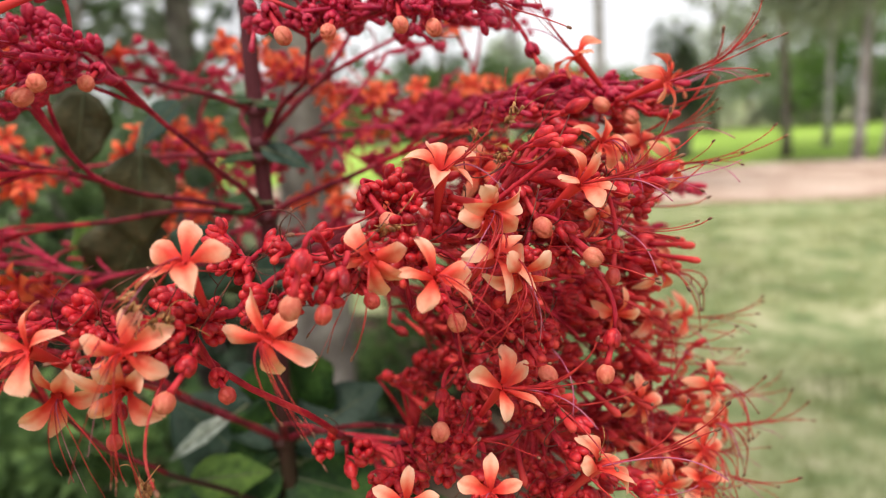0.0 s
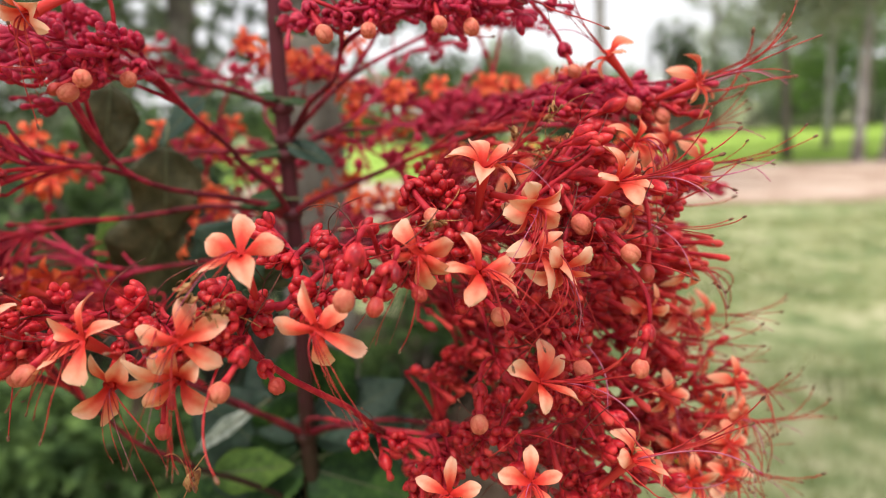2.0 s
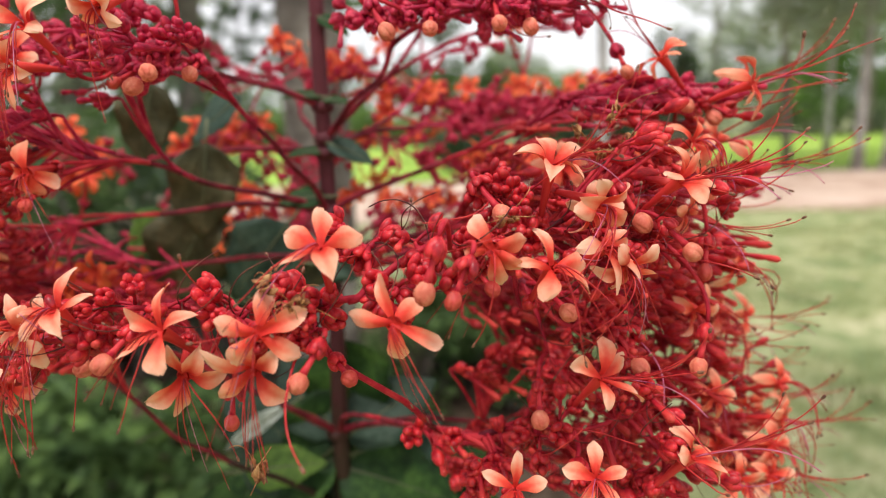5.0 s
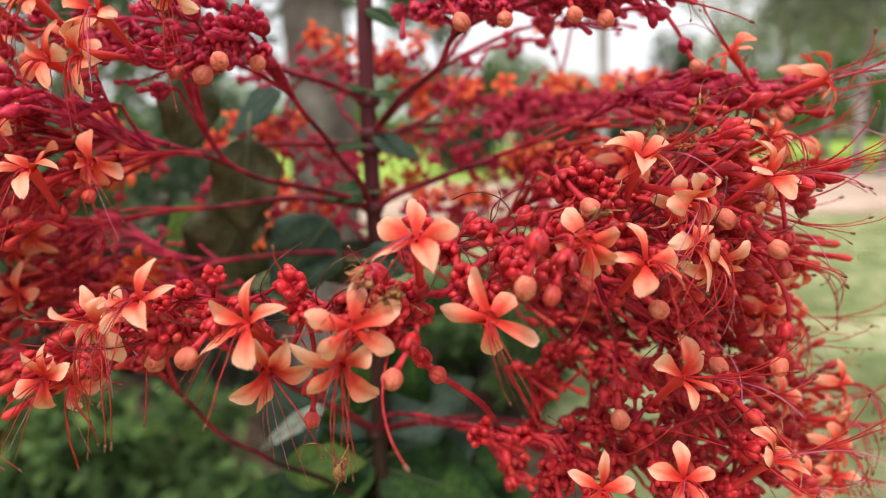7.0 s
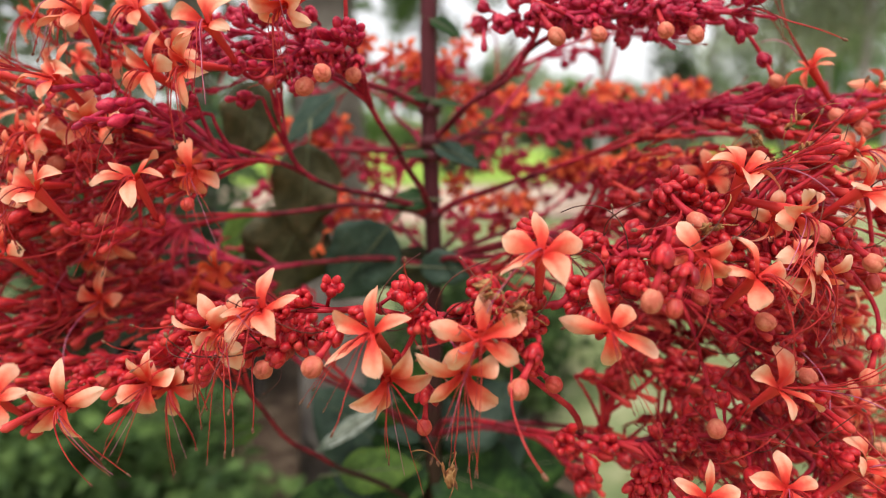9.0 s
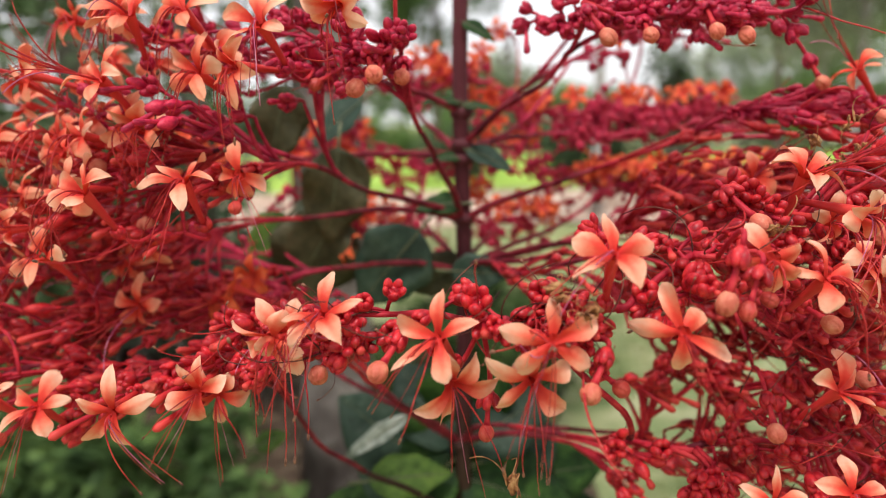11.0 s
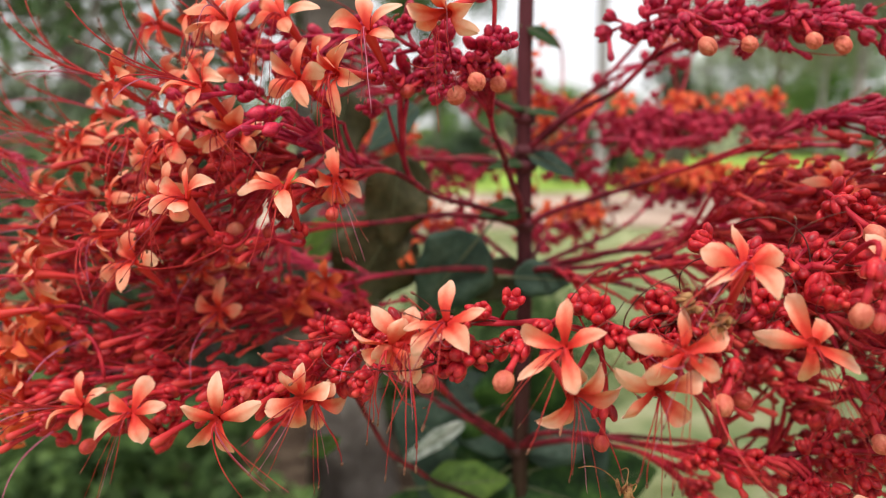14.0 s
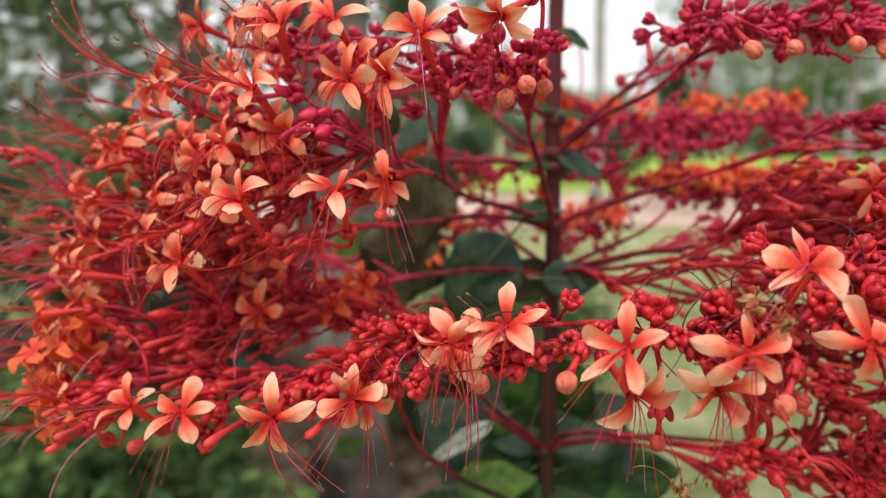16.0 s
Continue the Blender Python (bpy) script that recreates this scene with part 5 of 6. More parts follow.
bloom(0.1009, 0.4546, 1.1093, 0, 15, 0, 'n')
bloom(-0.2360, 0.4099, 1.1480, 0, 15, 0, 'n')
bloom(-0.1862, 0.4000, 1.0900, 0, 20, 0, 'n')
bloom(-0.1933, 0.3500, 1.0729, 0, 20, 0, 'n')
bloom(-0.2304, 0.3600, 1.0797, 0, 20, 0, 'n')
bloom(0.0055, 0.4500, 1.1232, 0, 20, 0, 'n')
bloom(0.0228, 0.4500, 1.1213, 0, 20, 0, 'n')
bloom(0.0652, 0.4600, 1.1165, 0, 20, 0, 'n')
bloom(0.0990, 0.4500, 1.1235, 0, 20, 0, 'n')
bloom(0.0188, 0.4700, 1.1659, 0, 20, 0, 'n')
bloom(0.0561, 0.4700, 1.1671, 0, 20, 0, 'n')
bloom(0.0810, 0.4700, 1.1668, 0, 20, 0, 'n')
bloom(-0.0777, 0.4400, 1.1850, 0, 20, 0, 'n')
bloom(-0.1103, 0.4400, 1.1873, 0, 20, 0, 'n')
bloom(-0.1568, 0.4300, 1.1400, 0, 20, 0, 'n')
bloom(-0.1397, 0.4300, 1.0987, 0, 20, 0, 'n')
bloom(-0.0360, 0.4500, 1.0992, 0, 20, 0, 'n')

round_bud(-0.1222, 0.2333, 1.1653)
round_bud(-0.1140, 0.2484, 1.1652)
round_bud(-0.0682, 0.1661, 1.0853)
round_bud(-0.0569, 0.1790, 1.0814, True)
round_bud(-0.0916, 0.1875, 1.0663, True)
round_bud(-0.0362, 0.1665, 1.1070)
round_bud(-0.1195, 0.1748, 1.0891)
round_bud(-0.0473, 0.2430, 1.1767)
round_bud(-0.0143, 0.1995, 1.1212)
round_bud(0.0585, 0.2646, 1.1498)
round_bud(0.0689, 0.2656, 1.1454)
round_bud(0.0300, 0.2170, 1.1150)
round_bud(0.0436, 0.2106, 1.1063)
round_bud(-0.0185, 0.1816, 1.1036, True)
round_bud(0.0027, 0.1901, 1.0945)
round_bud(-0.0295, 0.1704, 1.1036, True)
round_bud(0.0390, 0.2718, 1.1623)
round_bud(0.0476, 0.2138, 1.0690)
round_bud(-0.0035, 0.2045, 1.0572)
round_bud(0.0304, 0.2187, 1.0682)
round_bud(-0.0330, 0.2444, 1.1772)
round_bud(-0.0099, 0.2483, 1.1785)
round_bud(0.0007, 0.2500, 1.1775)
round_bud(-0.1441, 0.2586, 1.1636, True)
round_bud(-0.1976, 0.2280, 1.0668, True)
round_bud(-0.2533, 0.2374, 1.0463, True)
round_bud(-0.2050, 0.2568, 1.1166)
round_bud(-0.1947, 0.2614, 1.1148, True)
round_bud(-0.2117, 0.3049, 1.1909)
round_bud(-0.1281, 0.2360, 1.1614)
round_bud(-0.1388, 0.2037, 1.0788)
round_bud(0.0525, 0.2241, 1.0969, True)
round_bud(0.0530, 0.2480, 1.1100, True)
round_bud(-0.1687, 0.2371, 1.1237, True)
round_bud(-0.2206, 0.2592, 1.1368)
round_bud(-0.1402, 0.4011, 1.1193)

grow()
for one in BLOOMS:
    open_flower(*one)
for one in ROUND_BUDS:
    nodding_bud(*one)

for k, m in enumerate(LOOSE):
    on_plant("loose_stamen", REACHING[k % 5], m)

def strew(name, poses, meshes, mat):
    """The nearest to the walk's side are parts of their own, the rest one mesh for each colour."""
    poses = sorted(poses, key=lambda m: m.translation.y)
    hazed = [me.copy() for me in meshes]
    for me in hazed:
        me.materials[0] = HAZED_CALYX
    for k, m in enumerate(poses[:290]):
        on_plant(name, (hazed if hazed_tier(m.translation) else meshes)[k % len(meshes)], m)
    for shade in (mat, HAZED_CALYX):
        verts, faces = [], []
        for k, m in enumerate(p for p in poses[290:] if hazed_tier(p.translation) == (shade is HAZED_CALYX)):
            me, base = meshes[k % len(meshes)], len(verts)
            verts += [m @ v.co for v in me.vertices]
            faces += [[base + i for i in p.vertices] for p in me.polygons]
        if verts:
            rest = bpy.data.meshes.new(name + "_mass")
            rest.from_pydata(verts, [], faces)
            rest.materials.append(shade)
            rest.polygons.foreach_set("use_smooth", [True] * len(rest.polygons))
            tagged(on_plant(name + "_mass", rest, Matrix()), kind="stuff")


def thread_mesh(seed):
    """A spent filament, dried to a dark curl."""
    r = random.Random(seed)
    bm = bmesh.new()
    way, turn = Vector((0, 0.2, 1)).normalized(), Vector((r.uniform(-1, 1), r.uniform(-1, 1), r.uniform(-0.3, 0.3)))
    p, path = Vector(), []
    for k in range(16):
        path.append(p.copy())
        p += way * 0.0017
        way = (way + turn * r.uniform(0.06, 0.30) + Vector((0, 0, -0.03 * k * r.random()))).normalized()
    tube(bm, path, [0.00022 - 0.00008 * k / 15 for k in range(16)], 5)
    if seed % 2:
        blob(bm, path[-1], (0.0005, 0.0005, 0.0010), way.to_track_quat("Z", "Y"), 1, 1)
    return finish(bm, "dry_filament", THREAD, ANTHER)


THREADS = [thread_mesh(k) for k in range(8)]
near_twigs = [p for p in TWIGS if p.y < 0.245]
for k in range(150):
    p = rng.choice(near_twigs)
    way = Vector((rng.uniform(-1, 1), rng.uniform(-1, 0.1), rng.uniform(-1, 0.6)))
    on_plant("dry_filament", THREADS[k % 8], Matrix.LocRotScale(p, way.to_track_quat("Z", "Y"), [rng.uniform(0.5, 1.15)] * 3))
strew("young_bud", SHOOTS, [SHOOT_MESH], SHOOT)
strew("calyx", CUPS, CALYXES, CALYX)
strew("closed_calyx", CLOSED, [closed_calyx_mesh(1), closed_calyx_mesh(2)], CALYX)


# ---- leaves of the shrub ----
def leaf_mesh(length, width, fold, droop, wave, mat, seed=0):
    """A broad pointed blade with a raised rib, folded along it and drooping to its tip, along +Y."""
    bm = bmesh.new()
    rows, cols = 14, 7
    top, low = [], []
    for i in range(rows):
        u = i / (rows - 1)
        half = width * 0.5 * max(0.02, math.sin(math.pi * u**0.72)) ** 0.8 * (1 + 0.06 * math.sin(u * 17 + seed))
        for j in range(cols):
            s = 2 * j / (cols - 1) - 1
            z = abs(s) * half * fold - droop * length * u * u + wave * half * math.sin(u * 11 + s * 2 + seed) * abs(s)
            p = Vector((s * half, length * (u - 0.12 * droop * u * u), z))
            t = 0.00035 * (1 - 0.6 * abs(s))
            top.append(bm.verts.new(p + Vector((0, 0, t))))
            low.append(bm.verts.new(p - Vector((0, 0, t))))
    for i in range(rows - 1):
        for j in range(cols - 1):
            q = (i * cols + j, i * cols + j + 1, (i + 1) * cols + j + 1, (i + 1) * cols + j)
            bm.faces.new([top[k] for k in q])
            bm.faces.new([low[k] for k in q[::-1]])
    rim = [j for j in range(cols)] + [i * cols + cols - 1 for i in range(1, rows)] + [(rows - 1) * cols + j for j in range(cols - 2, -1, -1)] + [i * cols for i in range(rows - 2, 0, -1)]
    for a, b in zip(rim, rim[1:] + rim[:1]):
        bm.faces.new((top[b], top[a], low[a], low[b]))
    mid = [top[i * cols + cols // 2].co.copy() for i in range(rows)]
    tube(bm, [Vector((0, -0.25 * length, 0.0))] + mid, [0.0009] + [0.0007 * (1.1 - k / rows) for k in range(rows)], 5, 1)
    return finish(bm, "leaf", mat, RIB)


def leaf(base, way, normal, length, width, mat, fold=0.25, droop=0.2, wave=0.05, label=""):
    """A leaf from base along way, its upper face to normal."""
    way = Vector(way).normalized()
    over = Vector(normal)
    over = (over - way * over.dot(way)).normalized()
    m = Matrix.Translation(base) @ Matrix((way.cross(over), way, over)).transposed().to_4x4()
    return on_plant("leaf", leaf_mesh(length, width, fold, droop, wave, mat, rng.uniform(0, 9)), m, label)


leaf((-0.1779, 0.385, 1.1709), (-0.218, -0.05, -0.976), (0.35, -1, 0.1), 0.0430, 0.0300, DULL, 0.30, 0.10, 0.20, "withered olive-brown hanging leaf")
leaf((-0.1514, 0.380, 1.1389), (-0.119, -0.05, -0.993), (0.30, -1, 0.1), 0.0510, 0.0360, DULL, 0.35, 0.10, 0.25, "withered olive-brown hanging leaf")
leaf((-0.1534, 0.388, 1.1050), (-0.513, -0.05, -0.858), (0.20, -1, 0.2), 0.0620, 0.0470, DULL, 0.30, 0.15, 0.20, "withered olive-brown hanging leaf")
leaf((-0.1106, 0.375, 1.0960), (-0.651, -0.10, -0.759), (0.10, -1, 0.3), 0.0510, 0.0400, GREY, 0.20, 0.15, 0.10, "dark grey-green drooping leaf")
leaf((-0.0880, 0.377, 1.0800), (-0.820, -0.05, -0.500), (0.10, -1, 0.3), 0.0320, 0.0230, DULL, 0.20, 0.10, 0.10, "dark grey-green drooping leaf")
leaf((-0.0955, 0.364, 1.0765), (0.990, -0.05, -0.060), (0.05, -1.0, 0.3), 0.0310, 0.0190, GREY, 0.12, 0.05, 0.05, "small blue-green leaf at the stem")
leaf((-0.1825, 0.400, 1.1015), (-0.702, -0.05, -0.713), (0.10, -0.8, 0.6), 0.0340, 0.0250, FRESH, 0.15, 0.10, 0.08, "fresh light green leaf")
leaf((-0.1411, 0.420, 1.1633), (-0.820, -0.05, -0.572), (0.10, -0.7, 0.8), 0.0400, 0.0230, GREY, 0.15, 0.15, 0.08)
leaf((-0.1184, 0.375, 0.9954), (-0.853, -0.05, -0.521), (0.20, -0.8, 0.7), 0.0450, 0.0100, PALE, 0.45, 0.10, 0.12, "bleached silvery leaf")
leaf((-0.1400, 0.360, 0.9660), (0.990, 0.02, 0.080), (0.00, -0.8, 0.75), 0.0440, 0.0250, FRESH, 0.15, 0.05, 0.08, "fresh light green leaf")
leaf((-0.2064, 0.395, 0.9706), (0.906, -0.05, 0.423), (0.00, -0.8, 0.6), 0.0200, 0.0130, FRESH, 0.15, 0.10, 0.08)
leaf((-0.088, 0.385, 0.930), (0.85, 0.20, 0.25), (0.0, -0.9, 0.5), 0.075, 0.055, LEAF, 0.15, 0.2, 0.06)
leaf((-0.088, 0.385, 0.910), (0.90, -0.05, 0.05), (0.0, -0.8, 0.6), 0.075, 0.055, LEAF, 0.15, 0.25, 0.06)
leaf((-0.088, 0.390, 0.960), (0.60, 0.50, 0.30), (0.0, -0.9, 0.4), 0.065, 0.048, GREY, 0.15, 0.2, 0.06)
leaf((-0.086, 0.388, 0.948), (0.95, 0.05, 0.10), (0.0, -0.95, 0.35), 0.080, 0.050, LEAF, 0.12, 0.06, 0.06)
leaf((-0.086, 0.388, 0.915), (0.95, 0.02, 0.16), (0.0, -0.9, 0.45), 0.085, 0.055, LEAF, 0.12, 0.08, 0.06)
leaf((-0.091, 0.386, 1.030), (0.18, -0.03, -1), (-0.1, -1, 0.15), 0.060, 0.052, LEAF, 0.2, 0.1, 0.1)
leaf((-0.092, 0.386, 1.000), (-0.35, -0.03, -1), (0.1, -1, 0.15), 0.055, 0.046, LEAF, 0.2, 0.1, 0.1)
leaf((-0.087, 0.368, 1.137), (0.95, -0.2, -0.30), (0.1, -0.8, 0.8), 0.026, 0.013, GREY, 0.2, 0.2, 0.05, "small blue-green leaf at the stem")
leaf((-0.089, 0.368, 1.110), (-0.9, -0.3, 0.05), (0, -0.7, 0.7), 0.024, 0.014, LEAF, 0.2, 0.2, 0.05)
leaf((-0.088, 0.369, 1.198), (0.8, -0.2, -0.35), (0.1, -0.7, 0.7), 0.018, 0.010, LEAF, 0.2, 0.2, 0.05)
leaf((-0.089, 0.369, 1.160), (-0.9, -0.2, 0.15), (0, -0.5, 0.9), 0.020, 0.009, LEAF, 0.2, 0.2, 0.05)
leaf((-0.088, 0.369, 1.158), (0.8, -0.2, 0.05), (0, -0.5, 0.9), 0.016, 0.008, LEAF, 0.2, 0.2, 0.05)
leaf((-0.089, 0.369, 1.133), (-0.9, -0.2, 0.05), (0, -0.5, 0.9), 0.020, 0.009, LEAF, 0.2, 0.2, 0.05)
leaf((-0.088, 0.375, 0.975), (0.75, 0.1, 0.55), (-0.3, -0.9, 0.5), 0.060, 0.038, GREY, 0.15, 0.3, 0.05, "broad blue-green leaf below the blossoms")
leaf((-0.092, 0.374, 0.965), (-0.70, -0.1, -0.15), (0.1, -0.8, 0.7), 0.060, 0.045, LEAF, 0.15, 0.3, 0.06)
leaf((-0.092, 0.374, 0.960), (0.75, -0.15, -0.15), (0.0, -0.8, 0.7), 0.070, 0.050, LEAF, 0.15, 0.3, 0.06)
leaf((-0.092, 0.380, 0.975), (-0.45, 0.25, 0.60), (0.2, -0.9, 0.2), 0.060, 0.040, GREY, 0.15, 0.2, 0.06)
leaf((-0.092, 0.370, 0.940), (0.25, -0.45, -0.35), (0.0, -0.6, 0.8), 0.060, 0.045, LEAF, 0.15, 0.3, 0.06)
leaf((-0.092, 0.374, 0.935), (-0.50, -0.35, -0.1), (0.0, -0.7, 0.7), 0.075, 0.05, LEAF, 0.15, 0.3, 0.06)
leaf((-0.092, 0.378, 0.950), (-0.55, 0.05, 0.45), (0.2, -0.95, 0.25), 0.085, 0.062, GREY, 0.15, 0.15, 0.08, "broad dark blue-green leaf below the blossoms")
leaf((-0.090, 0.380, 0.945), (0.62, 0.10, 0.42), (-0.2, -0.95, 0.3), 0.068, 0.050, GREY, 0.15, 0.2, 0.08, "broad dark blue-green leaf below the blossoms")
leaf((-0.090, 0.382, 0.930), (0.05, 0.15, 0.60), (0.0, -0.95, 0.2), 0.080, 0.060, GREY, 0.12, 0.1, 0.06, "broad dark blue-green leaf below the blossoms")
leaf((-0.092, 0.372, 0.920), (0.80, -0.10, 0.10), (0.1, -0.8, 0.6), 0.085, 0.060, LEAF, 0.15, 0.25, 0.06)
leaf((-0.092, 0.372, 0.920), (-0.80, -0.10, 0.15), (0.1, -0.8, 0.6), 0.100, 0.070, LEAF, 0.15, 0.25, 0.06)
for k in range(22):
    a = rng.uniform(0, 6.28)
    z = rng.uniform(0.45, 0.90)
    leaf((STEM_X + 0.006 * math.cos(a), STEM_Y + 0.006 * math.sin(a), z), (math.cos(a), math.sin(a), rng.uniform(-0.2, 0.3)), (0, 0, 1), rng.uniform(0.10, 0.17), rng.uniform(0.08, 0.13), LEAF, 0.12, 0.45, 0.06)

leaf((0.090, 0.312, 0.982), (0.6, -0.3, 0.5), (0, -1, 0.4), 0.022, 0.012, YELLOW, 0.2, 0.2, 0.1, "small yellowed leaf")
on_plant("withered_flower", DRIED, Matrix.LocRotScale((-0.0855, 0.186, 1.0535), None, (1.1, 1.1, 1.1)), "shrivelled brown spent blossom")
for p in ((-0.068, 0.170, 1.104), (0.012, 0.222, 1.143), (0.024, 0.224, 1.148), (0.020, 0.226, 1.137), (0.030, 0.228, 1.140), (-0.014, 0.19, 1.122), (0.042, 0.206, 1.046), (-0.075, 0.172, 1.109)):
    on_plant("withered_flower", DRIED, Matrix.LocRotScale(p, Euler([rng.uniform(0, 6) for _ in range(3)]), [rng.uniform(0.7, 1.0)] * 3))


# ---- ground ----
def sheet(name, x0, x1, y0, y1, z, mat, n=24, wobble=0.0, label="", bumpy=0.0, ragged=False):
    """One sheet of ground with an uneven edge; smaller quads near the shrub."""
    bm = bmesh.new()
    grid = []
    for i in range(n + 1):
        row = []
        for j in range(n + 1):
            x, y = x0 + (x1 - x0) * i / n, y0 + (y1 - y0) * j / n
            if wobble and j in (0, n):
                y += wobble * noise.noise(Vector((x * 0.35, j * 3.1, 0)))
            if ragged:      # rounded corners and an uneven rim
                across, along = 2 * i / n - 1, 2 * j / n - 1
                inset = 1 - 0.16 * (across * along) ** 2 - 0.05 * max(abs(across), abs(along)) * noise.noise(Vector((x * 1.7, y * 1.7, 9)))
                x, y = (x0 + x1) / 2 + across * (x1 - x0) / 2 * inset, (y0 + y1) / 2 + along * (y1 - y0) / 2 * inset
            row.append(bm.verts.new((x, y, z + bumpy * noise.noise(Vector((x * 0.2, y * 0.2, 4))))))
        grid.append(row)
    for i in range(n):
        for j in range(n):
            bm.faces.new((grid[i][j], grid[i + 1][j], grid[i + 1][j + 1], grid[i][j + 1]))
    return tagged(new(name, finish(bm, name, mat)), label, name, kind="structure")


sheet("ground", -600, 600, -400, 900, 0, GRASS, 2, label="pale dry lawn reaching to the horizon")
sheet("earth_path", -60, 60, 8.2, 12.6, 0.006, EARTH, 80, 0.8, "pinkish bare earth track across the lawn")
# strip of lawn whose sunlit look comes from its colour
sheet("meadow", -60, 60, 13.0, 27.0, 0.008, MEADOW, 80, 0.8, "green lawn behind the track with sunlight painted into its colour")
# reaches past the real bed to darken grass that lies in shade
sheet("soil_bed", -4.7, 0.42, 0.05, 4.4, 0.006, SOIL, 40, 0.0, "dark bare soil under the shrubs, extended in place of shaded grass", ragged=True)


def grass(x0, x1, y0, y1, count):
    """Short curved blades of the lawn beside the bed, thinning out with distance."""
    r = random.Random(31)
    verts, faces = [], []
    while len(faces) < count:
        x, y = r.uniform(x0, x1), y0 + (y1 - y0) * r.random() ** 1.5
        if x < 0.5 and y < 4.6 or noise.noise(Vector((x * 1.3, y * 1.3, 2))) < r.uniform(-0.5, 0.25):
            continue
        a, high, lean = r.uniform(0, 6.3), r.uniform(0.02, 0.055), r.uniform(0.2, 1.0)
        side, way = Vector((math.cos(a), math.sin(a), 0)) * 0.0022, Vector((-math.sin(a), math.cos(a), 0)) * high * lean
        foot = Vector((x, y, 0))
        k = len(verts)
        verts += [foot - side, foot + side, foot + side * 0.8 + way * 0.35 + Vector((0, 0, high * 0.6)), foot - side * 0.8 + way * 0.35 + Vector((0, 0, high * 0.6)), foot + way + Vector((0, 0, high))]
        faces += [(k, k + 1, k + 2, k + 3), (k + 3, k + 2, k + 4)]
    me = bpy.data.meshes.new("grass")
    me.from_pydata(verts, [], faces)
    me.materials.append(BLADES)
    return tagged(new("grass", me), "short dry green grass blades on the lawn", "grass", kind="stuff")


grass(-0.2, 5.5, 0.9, 8.0, 90000)


def leaf_cloud(bm, blobs, count, size, slot=0, seed=1):
    """Many small pointed leaves, loosely packed in some uneven ellipsoids (centre, radii)."""
    r = random.Random(seed)
    weight = [s[0] * s[1] * s[2] for _, s in blobs]
    for _ in range(count):
        c, s = r.choices(blobs, weight)[0]
        d = Vector((r.gauss(0, 1), r.gauss(0, 1), r.gauss(0, 1))).normalized() * r.random() ** 0.45
        p = Vector(c) + Vector((d.x * s[0], d.y * s[1], d.z * s[2])) * (1 + 0.35 * noise.noise(Vector(c) + d * 2.2))
        q = Euler((r.uniform(-0.9, 0.9), r.uniform(-0.9, 0.9), r.uniform(0, 6.3))).to_matrix()
        w, h = size * r.uniform(0.25, 0.45), size * r.uniform(0.6, 1.2)
        v = [bm.verts.new(p + q @ Vector(o)) for o in ((0, -h / 2, 0), (w / 2, -h * 0.08, 0.12 * h), (0, h / 2, -0.1 * h), (-w / 2, -h * 0.08, 0.12 * h))]
        bm.faces.new(v).material_index = slot


def tree(name, x, y, height, girth, blobs, count, size, foliage, bark, label, category="tree", lean=0.0, limbs=5, seed=1, group=""):
    """A tapered trunk with limbs to the clumps of its crown."""
    r = random.Random(seed)
    top = tagged(new(name), label, category, group)
    top.location = (x, y, 0)
    if girth:
        bm = bmesh.new()
        path = [(lean * k / 12 + 0.12 * girth * math.sin(k * 1.7 + seed), 0.12 * girth * math.cos(k * 1.3), height * k / 12) for k in range(13)]
        tube(bm, path, [girth * (1.35 if k == 0 else 1.0) * (1 - 0.55 * k / 12) for k in range(13)], 12)
        for k, (c, s) in enumerate(blobs[:limbs]):
            start = Vector(path[r.randint(6, 11)])
            end = Vector(c)
            tube(bm, bend(start, start.lerp(end, 0.5) + Vector((0, 0, 0.12 * height)), end, 8), [girth * 0.42 * (1 - 0.8 * j / 8) for j in range(9)], 7)
        child("trunk", finish(bm, "trunk", bark), top)
    else:
        bm = bmesh.new()
        for c, s in blobs:
            foot = Vector((c[0] * 0.35, c[1] * 0.35, 0))
            tube(bm, bend(foot, foot + Vector((0, 0, c[2] * 0.6)), c, 5), [0.03 * height * (1 - 0.14 * j) for j in range(6)], 5)
        child("stem", finish(bm, "stem", bark), top)
    bm = bmesh.new()
    leaf_cloud(bm, blobs, count, size, 0, seed)
    child("crown", finish(bm, "crown", foliage, smooth=False), top)
    return top


def clumps(n, cx, cy, cz, rx, ry, rz, small, seed):
    r = random.Random(seed)
    return [((cx + r.uniform(-rx, rx), cy + r.uniform(-ry, ry), cz + r.uniform(-rz, rz)), [small * r.uniform(0.7, 1.3) for _ in range(3)]) for _ in range(n)]


# crown enlarged overhead, out of view, to hold sky light off the plant
tree("tree", -0.38, 2.15, 4.2, 0.11, clumps(20, 0.1, -0.4, 4.2, 2.0, 2.0, 0.7, 0.8, 3), 2600, 0.17, FOLIAGE, BARK, "grey-barked tree close behind the shrub", seed=3)
tree("tree", 1.93, 8.8, 7.0, 0.07, clumps(8, 0, 0, 6.6, 1.6, 1.2, 1.0, 0.7, 4), 1800, 0.22, HAZEFOL, PALEBARK, "slender pale-barked tree beyond the lawn", seed=4)
tree("tree", 6.42, 13.6, 8.0, 0.08, clumps(14, 0, 0, 4.0, 1.6, 1.5, 1.5, 0.75, 5), 3000, 0.22, HAZEFOL, BARK, "tall tree with hanging foliage in haze-paled grey-green beside the track", lean=-0.5, seed=5)
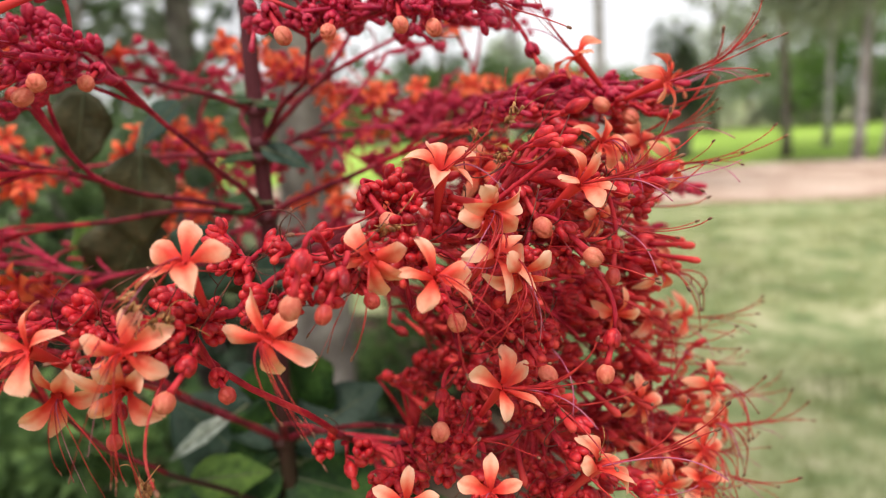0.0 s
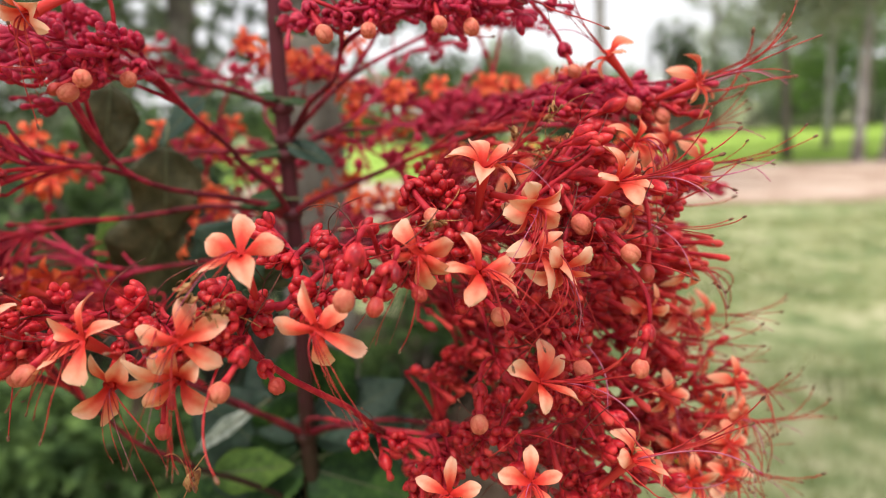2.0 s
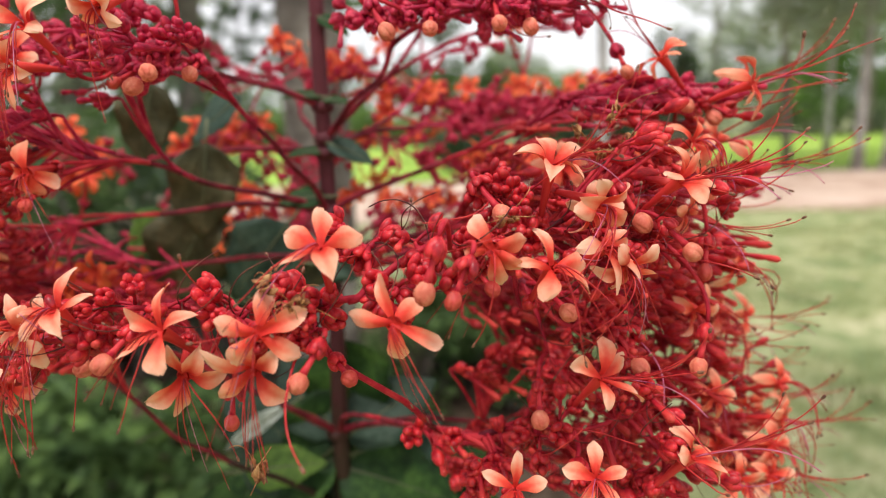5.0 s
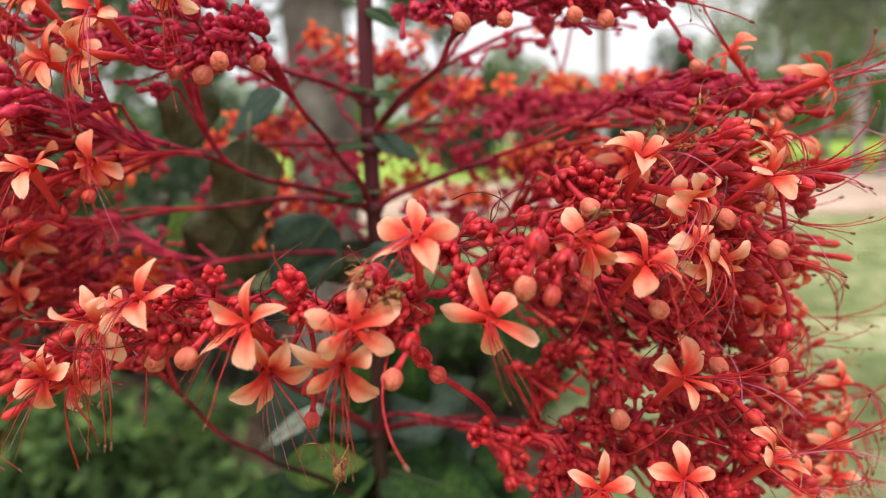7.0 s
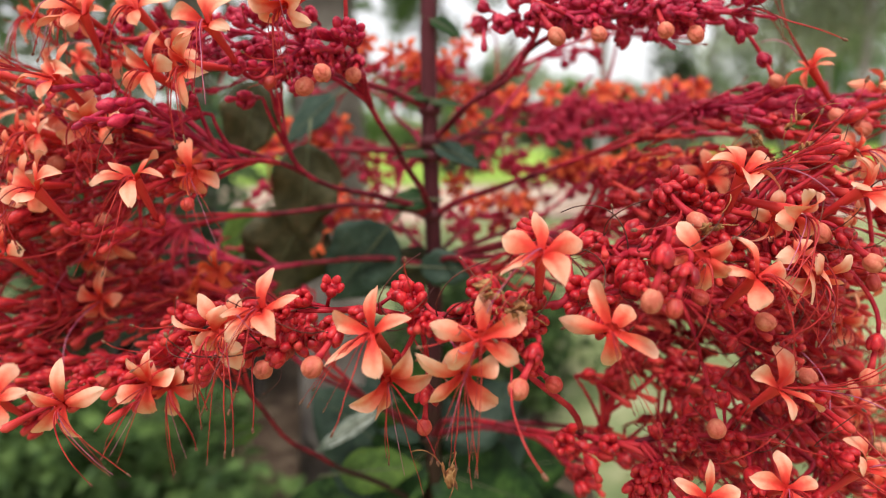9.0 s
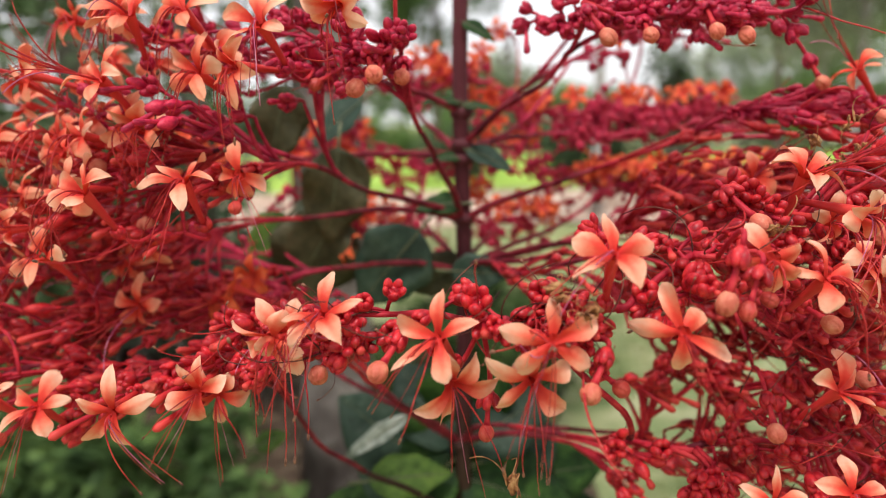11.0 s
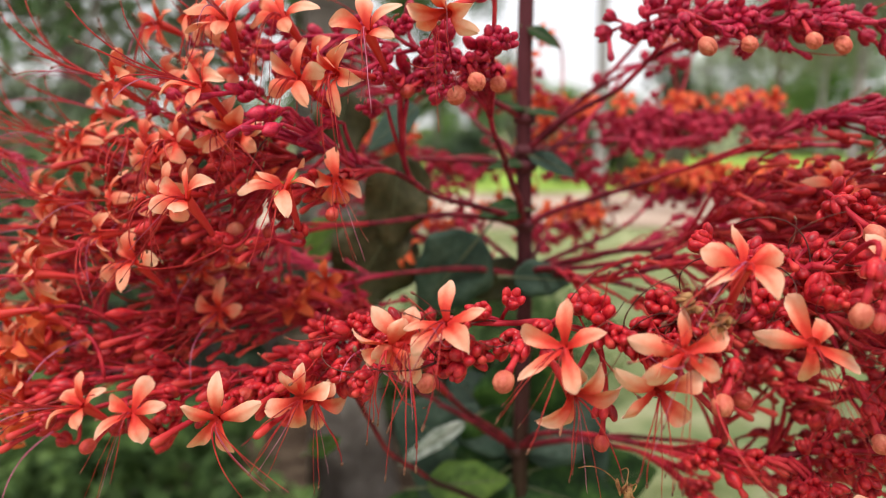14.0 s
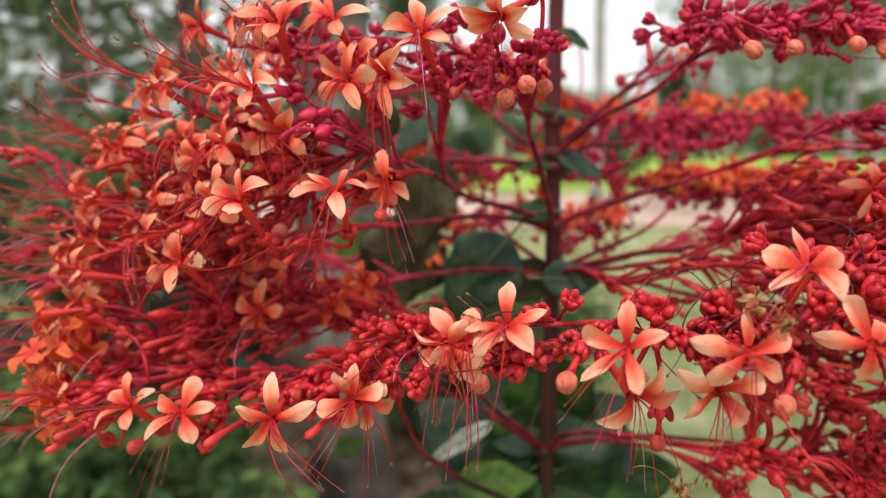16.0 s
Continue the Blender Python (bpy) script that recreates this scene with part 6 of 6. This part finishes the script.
tree("tree", 8.4, 16.0, 8.0, 0.075, clumps(14, 0, 0, 4.6, 1.8, 1.5, 1.7, 0.8, 6), 3000, 0.24, HAZEFOL, PALEBARK, "tall pale-trunked tree with foliage in haze-paled grey-green", seed=6)
tree("tree", 7.15, 12.6, 8.0, 0.085, clumps(14, 0, 0, 4.0, 1.6, 1.5, 1.4, 0.75, 7), 3000, 0.22, HAZEFOL, PALEBARK, "tall pale-trunked tree with foliage in haze-paled grey-green", lean=0.2, seed=7)
tree("tree", 7.5, 12.4, 8.0, 0.07, clumps(14, 0.6, 0, 4.0, 1.6, 1.5, 1.4, 0.75, 8), 3000, 0.22, HAZEFOL, PALEBARK, "tall pale-trunked tree leaning over the track", lean=0.9, seed=8)
tree("tree", 9.3, 25.0, 4.5, 0.15, clumps(20, 0, 0, 2.6, 1.7, 1.0, 1.9, 0.8, 9), 3200, 0.26, HAZEFOL, BARK, "dense tree at the lawn's far edge", seed=9)
for k in range(9):
    tree("hedge", -14 + 4.2 * k, 28.5 + (k % 3), 1.4, 0.0, clumps(16, 0, 0, 0.75, 2.4, 1.0, 0.5, 0.6, 20 + k), 3000 if k < 5 else 2000, 0.28, (LIGHTFOL, FOLIAGE, LIGHTFOL)[k % 3] if k < 5 else HAZEFOL, BARK, "broad leafy green hedge at the lawn's far edge", "hedge", seed=20 + k, group="hedges along the lawn")
for k in range(9):
    tree("tree", -16 + 7.0 * k, 62.0 + 4 * (k % 2), 3.0 + (k * 37 % 5) * 0.3, 0.2, clumps(18, 0, 0, 2.2 + (k * 37 % 5) * 0.25, 3.4, 1.6, 1.2, 1.2, 40 + k), 3000, 0.5, (LIGHTFOL, FOLIAGE)[k % 2], BARK, "leafy green tree in the far tree line", seed=40 + k, group="far tree line")
for k in range(5):
    tree("tree", 15 + 4.4 * k, 26.0 + 3 * (k % 2), 7.0, 0.18, clumps(18, 0, 0, 4.0, 2.6, 1.6, 3.0, 1.2, 60 + k), 4500, 0.36, (LIGHTFOL, HAZEFOL)[k % 2], BARK, "leafy green tree in the far tree line", seed=60 + k, group="far tree line")
for k in range(6):
    tree("tree", -1.7 - 1.15 * k, 5.2 + 0.7 * (k % 3), 5.0, 0.12, clumps(14, 0, 0, 2.7, 1.0, 0.9, 1.9, 0.62, 80 + k), 1600 if k < 3 else 2300, 0.23, (FOLIAGE, HAZEFOL, FOLIAGE)[k % 3], BARK, "dark leafy tree shading the shrubs", seed=80 + k, group="shade trees")
for k in range(8):
    tree("shrub", -0.95 - 0.5 * k, 3.0 + 0.3 * (k % 3), 0.9, 0.0, clumps(14, 0, 0, 0.62, 0.34, 0.3, 0.48, 0.24, 120 + k), 1800, 0.09, (DARKFOL, FOLIAGE)[k % 2], BARK, "dense dark green shrub under the trees", "shrub", seed=120 + k, group="shrubs under the trees")
for k in range(7):
    tree("bush", -0.76 - 0.33 * k, 1.75 + 0.2 * (k % 3), 0.5, 0.0, clumps(10, 0, 0, 0.26, 0.18, 0.2, 0.14, 0.14, 100 + k), 620, 0.10, BUSHLEAF, BARK, "low green bush on the soil", "bush", seed=100 + k, group="bushes on the soil")
# added bushes that darken the pale lawn showing beside the stem
for k in range(5):
    tree("bush", -0.16 + 0.14 * k, 2.75 + 0.22 * (k % 3), 0.4, 0.0, clumps(12, 0, 0, 0.25, 0.14, 0.16, 0.18, 0.11, 160 + k), 800, 0.07, BUSHLEAF, BARK, "low green bush added to darken the lawn at the edge of the soil", "bush", seed=160 + k, group="bushes at the edge of the soil")
for k, x in enumerate((0.3, 0.95, 2.75, 3.35, 3.95)):
    tree("bush", x, 15.2 + 0.5 * (k % 2), 1.2, 0.0, clumps(14, 0, 0, 0.62, 0.42, 0.4, 0.36, 0.30, 140 + k), 1700, 0.13, DARKFOL, BARK, "dense dark green bush on the bright lawn", "bush", seed=140 + k, group="bushes on the bright lawn")
tree("bush", 4.77, 14.6, 2.7, 0.0, clumps(18, 0, 0, 1.75, 0.42, 0.40, 0.75, 0.34, 170), 2600, 0.14, DARKFOL, BARK, "tall dark green bush on the bright lawn", "bush", seed=170, group="bushes on the bright lawn")
tree("tree", 0.15, 19.0, 5.0, 0.10, clumps(16, 0, 0, 3.3, 1.2, 0.8, 1.5, 0.6, 11), 4500, 0.22, FOLIAGE, BARK, "leafy tree standing on the bright lawn", seed=11)
tree("tree", 2.6, 24.0, 4.0, 0.10, clumps(12, 0, 0, 2.7, 0.7, 0.8, 0.8, 0.5, 12), 2500, 0.22, HAZEFOL, BARK, "small leafy tree standing on the bright lawn", seed=12)
tree("tree", -1.05, 5.6, 5.0, 0.09, clumps(14, 0, 0, 2.9, 0.5, 0.6, 1.6, 0.42, 14), 850, 0.17, FOLIAGE, BARK, "leafy tree behind the grey-barked one", seed=14)
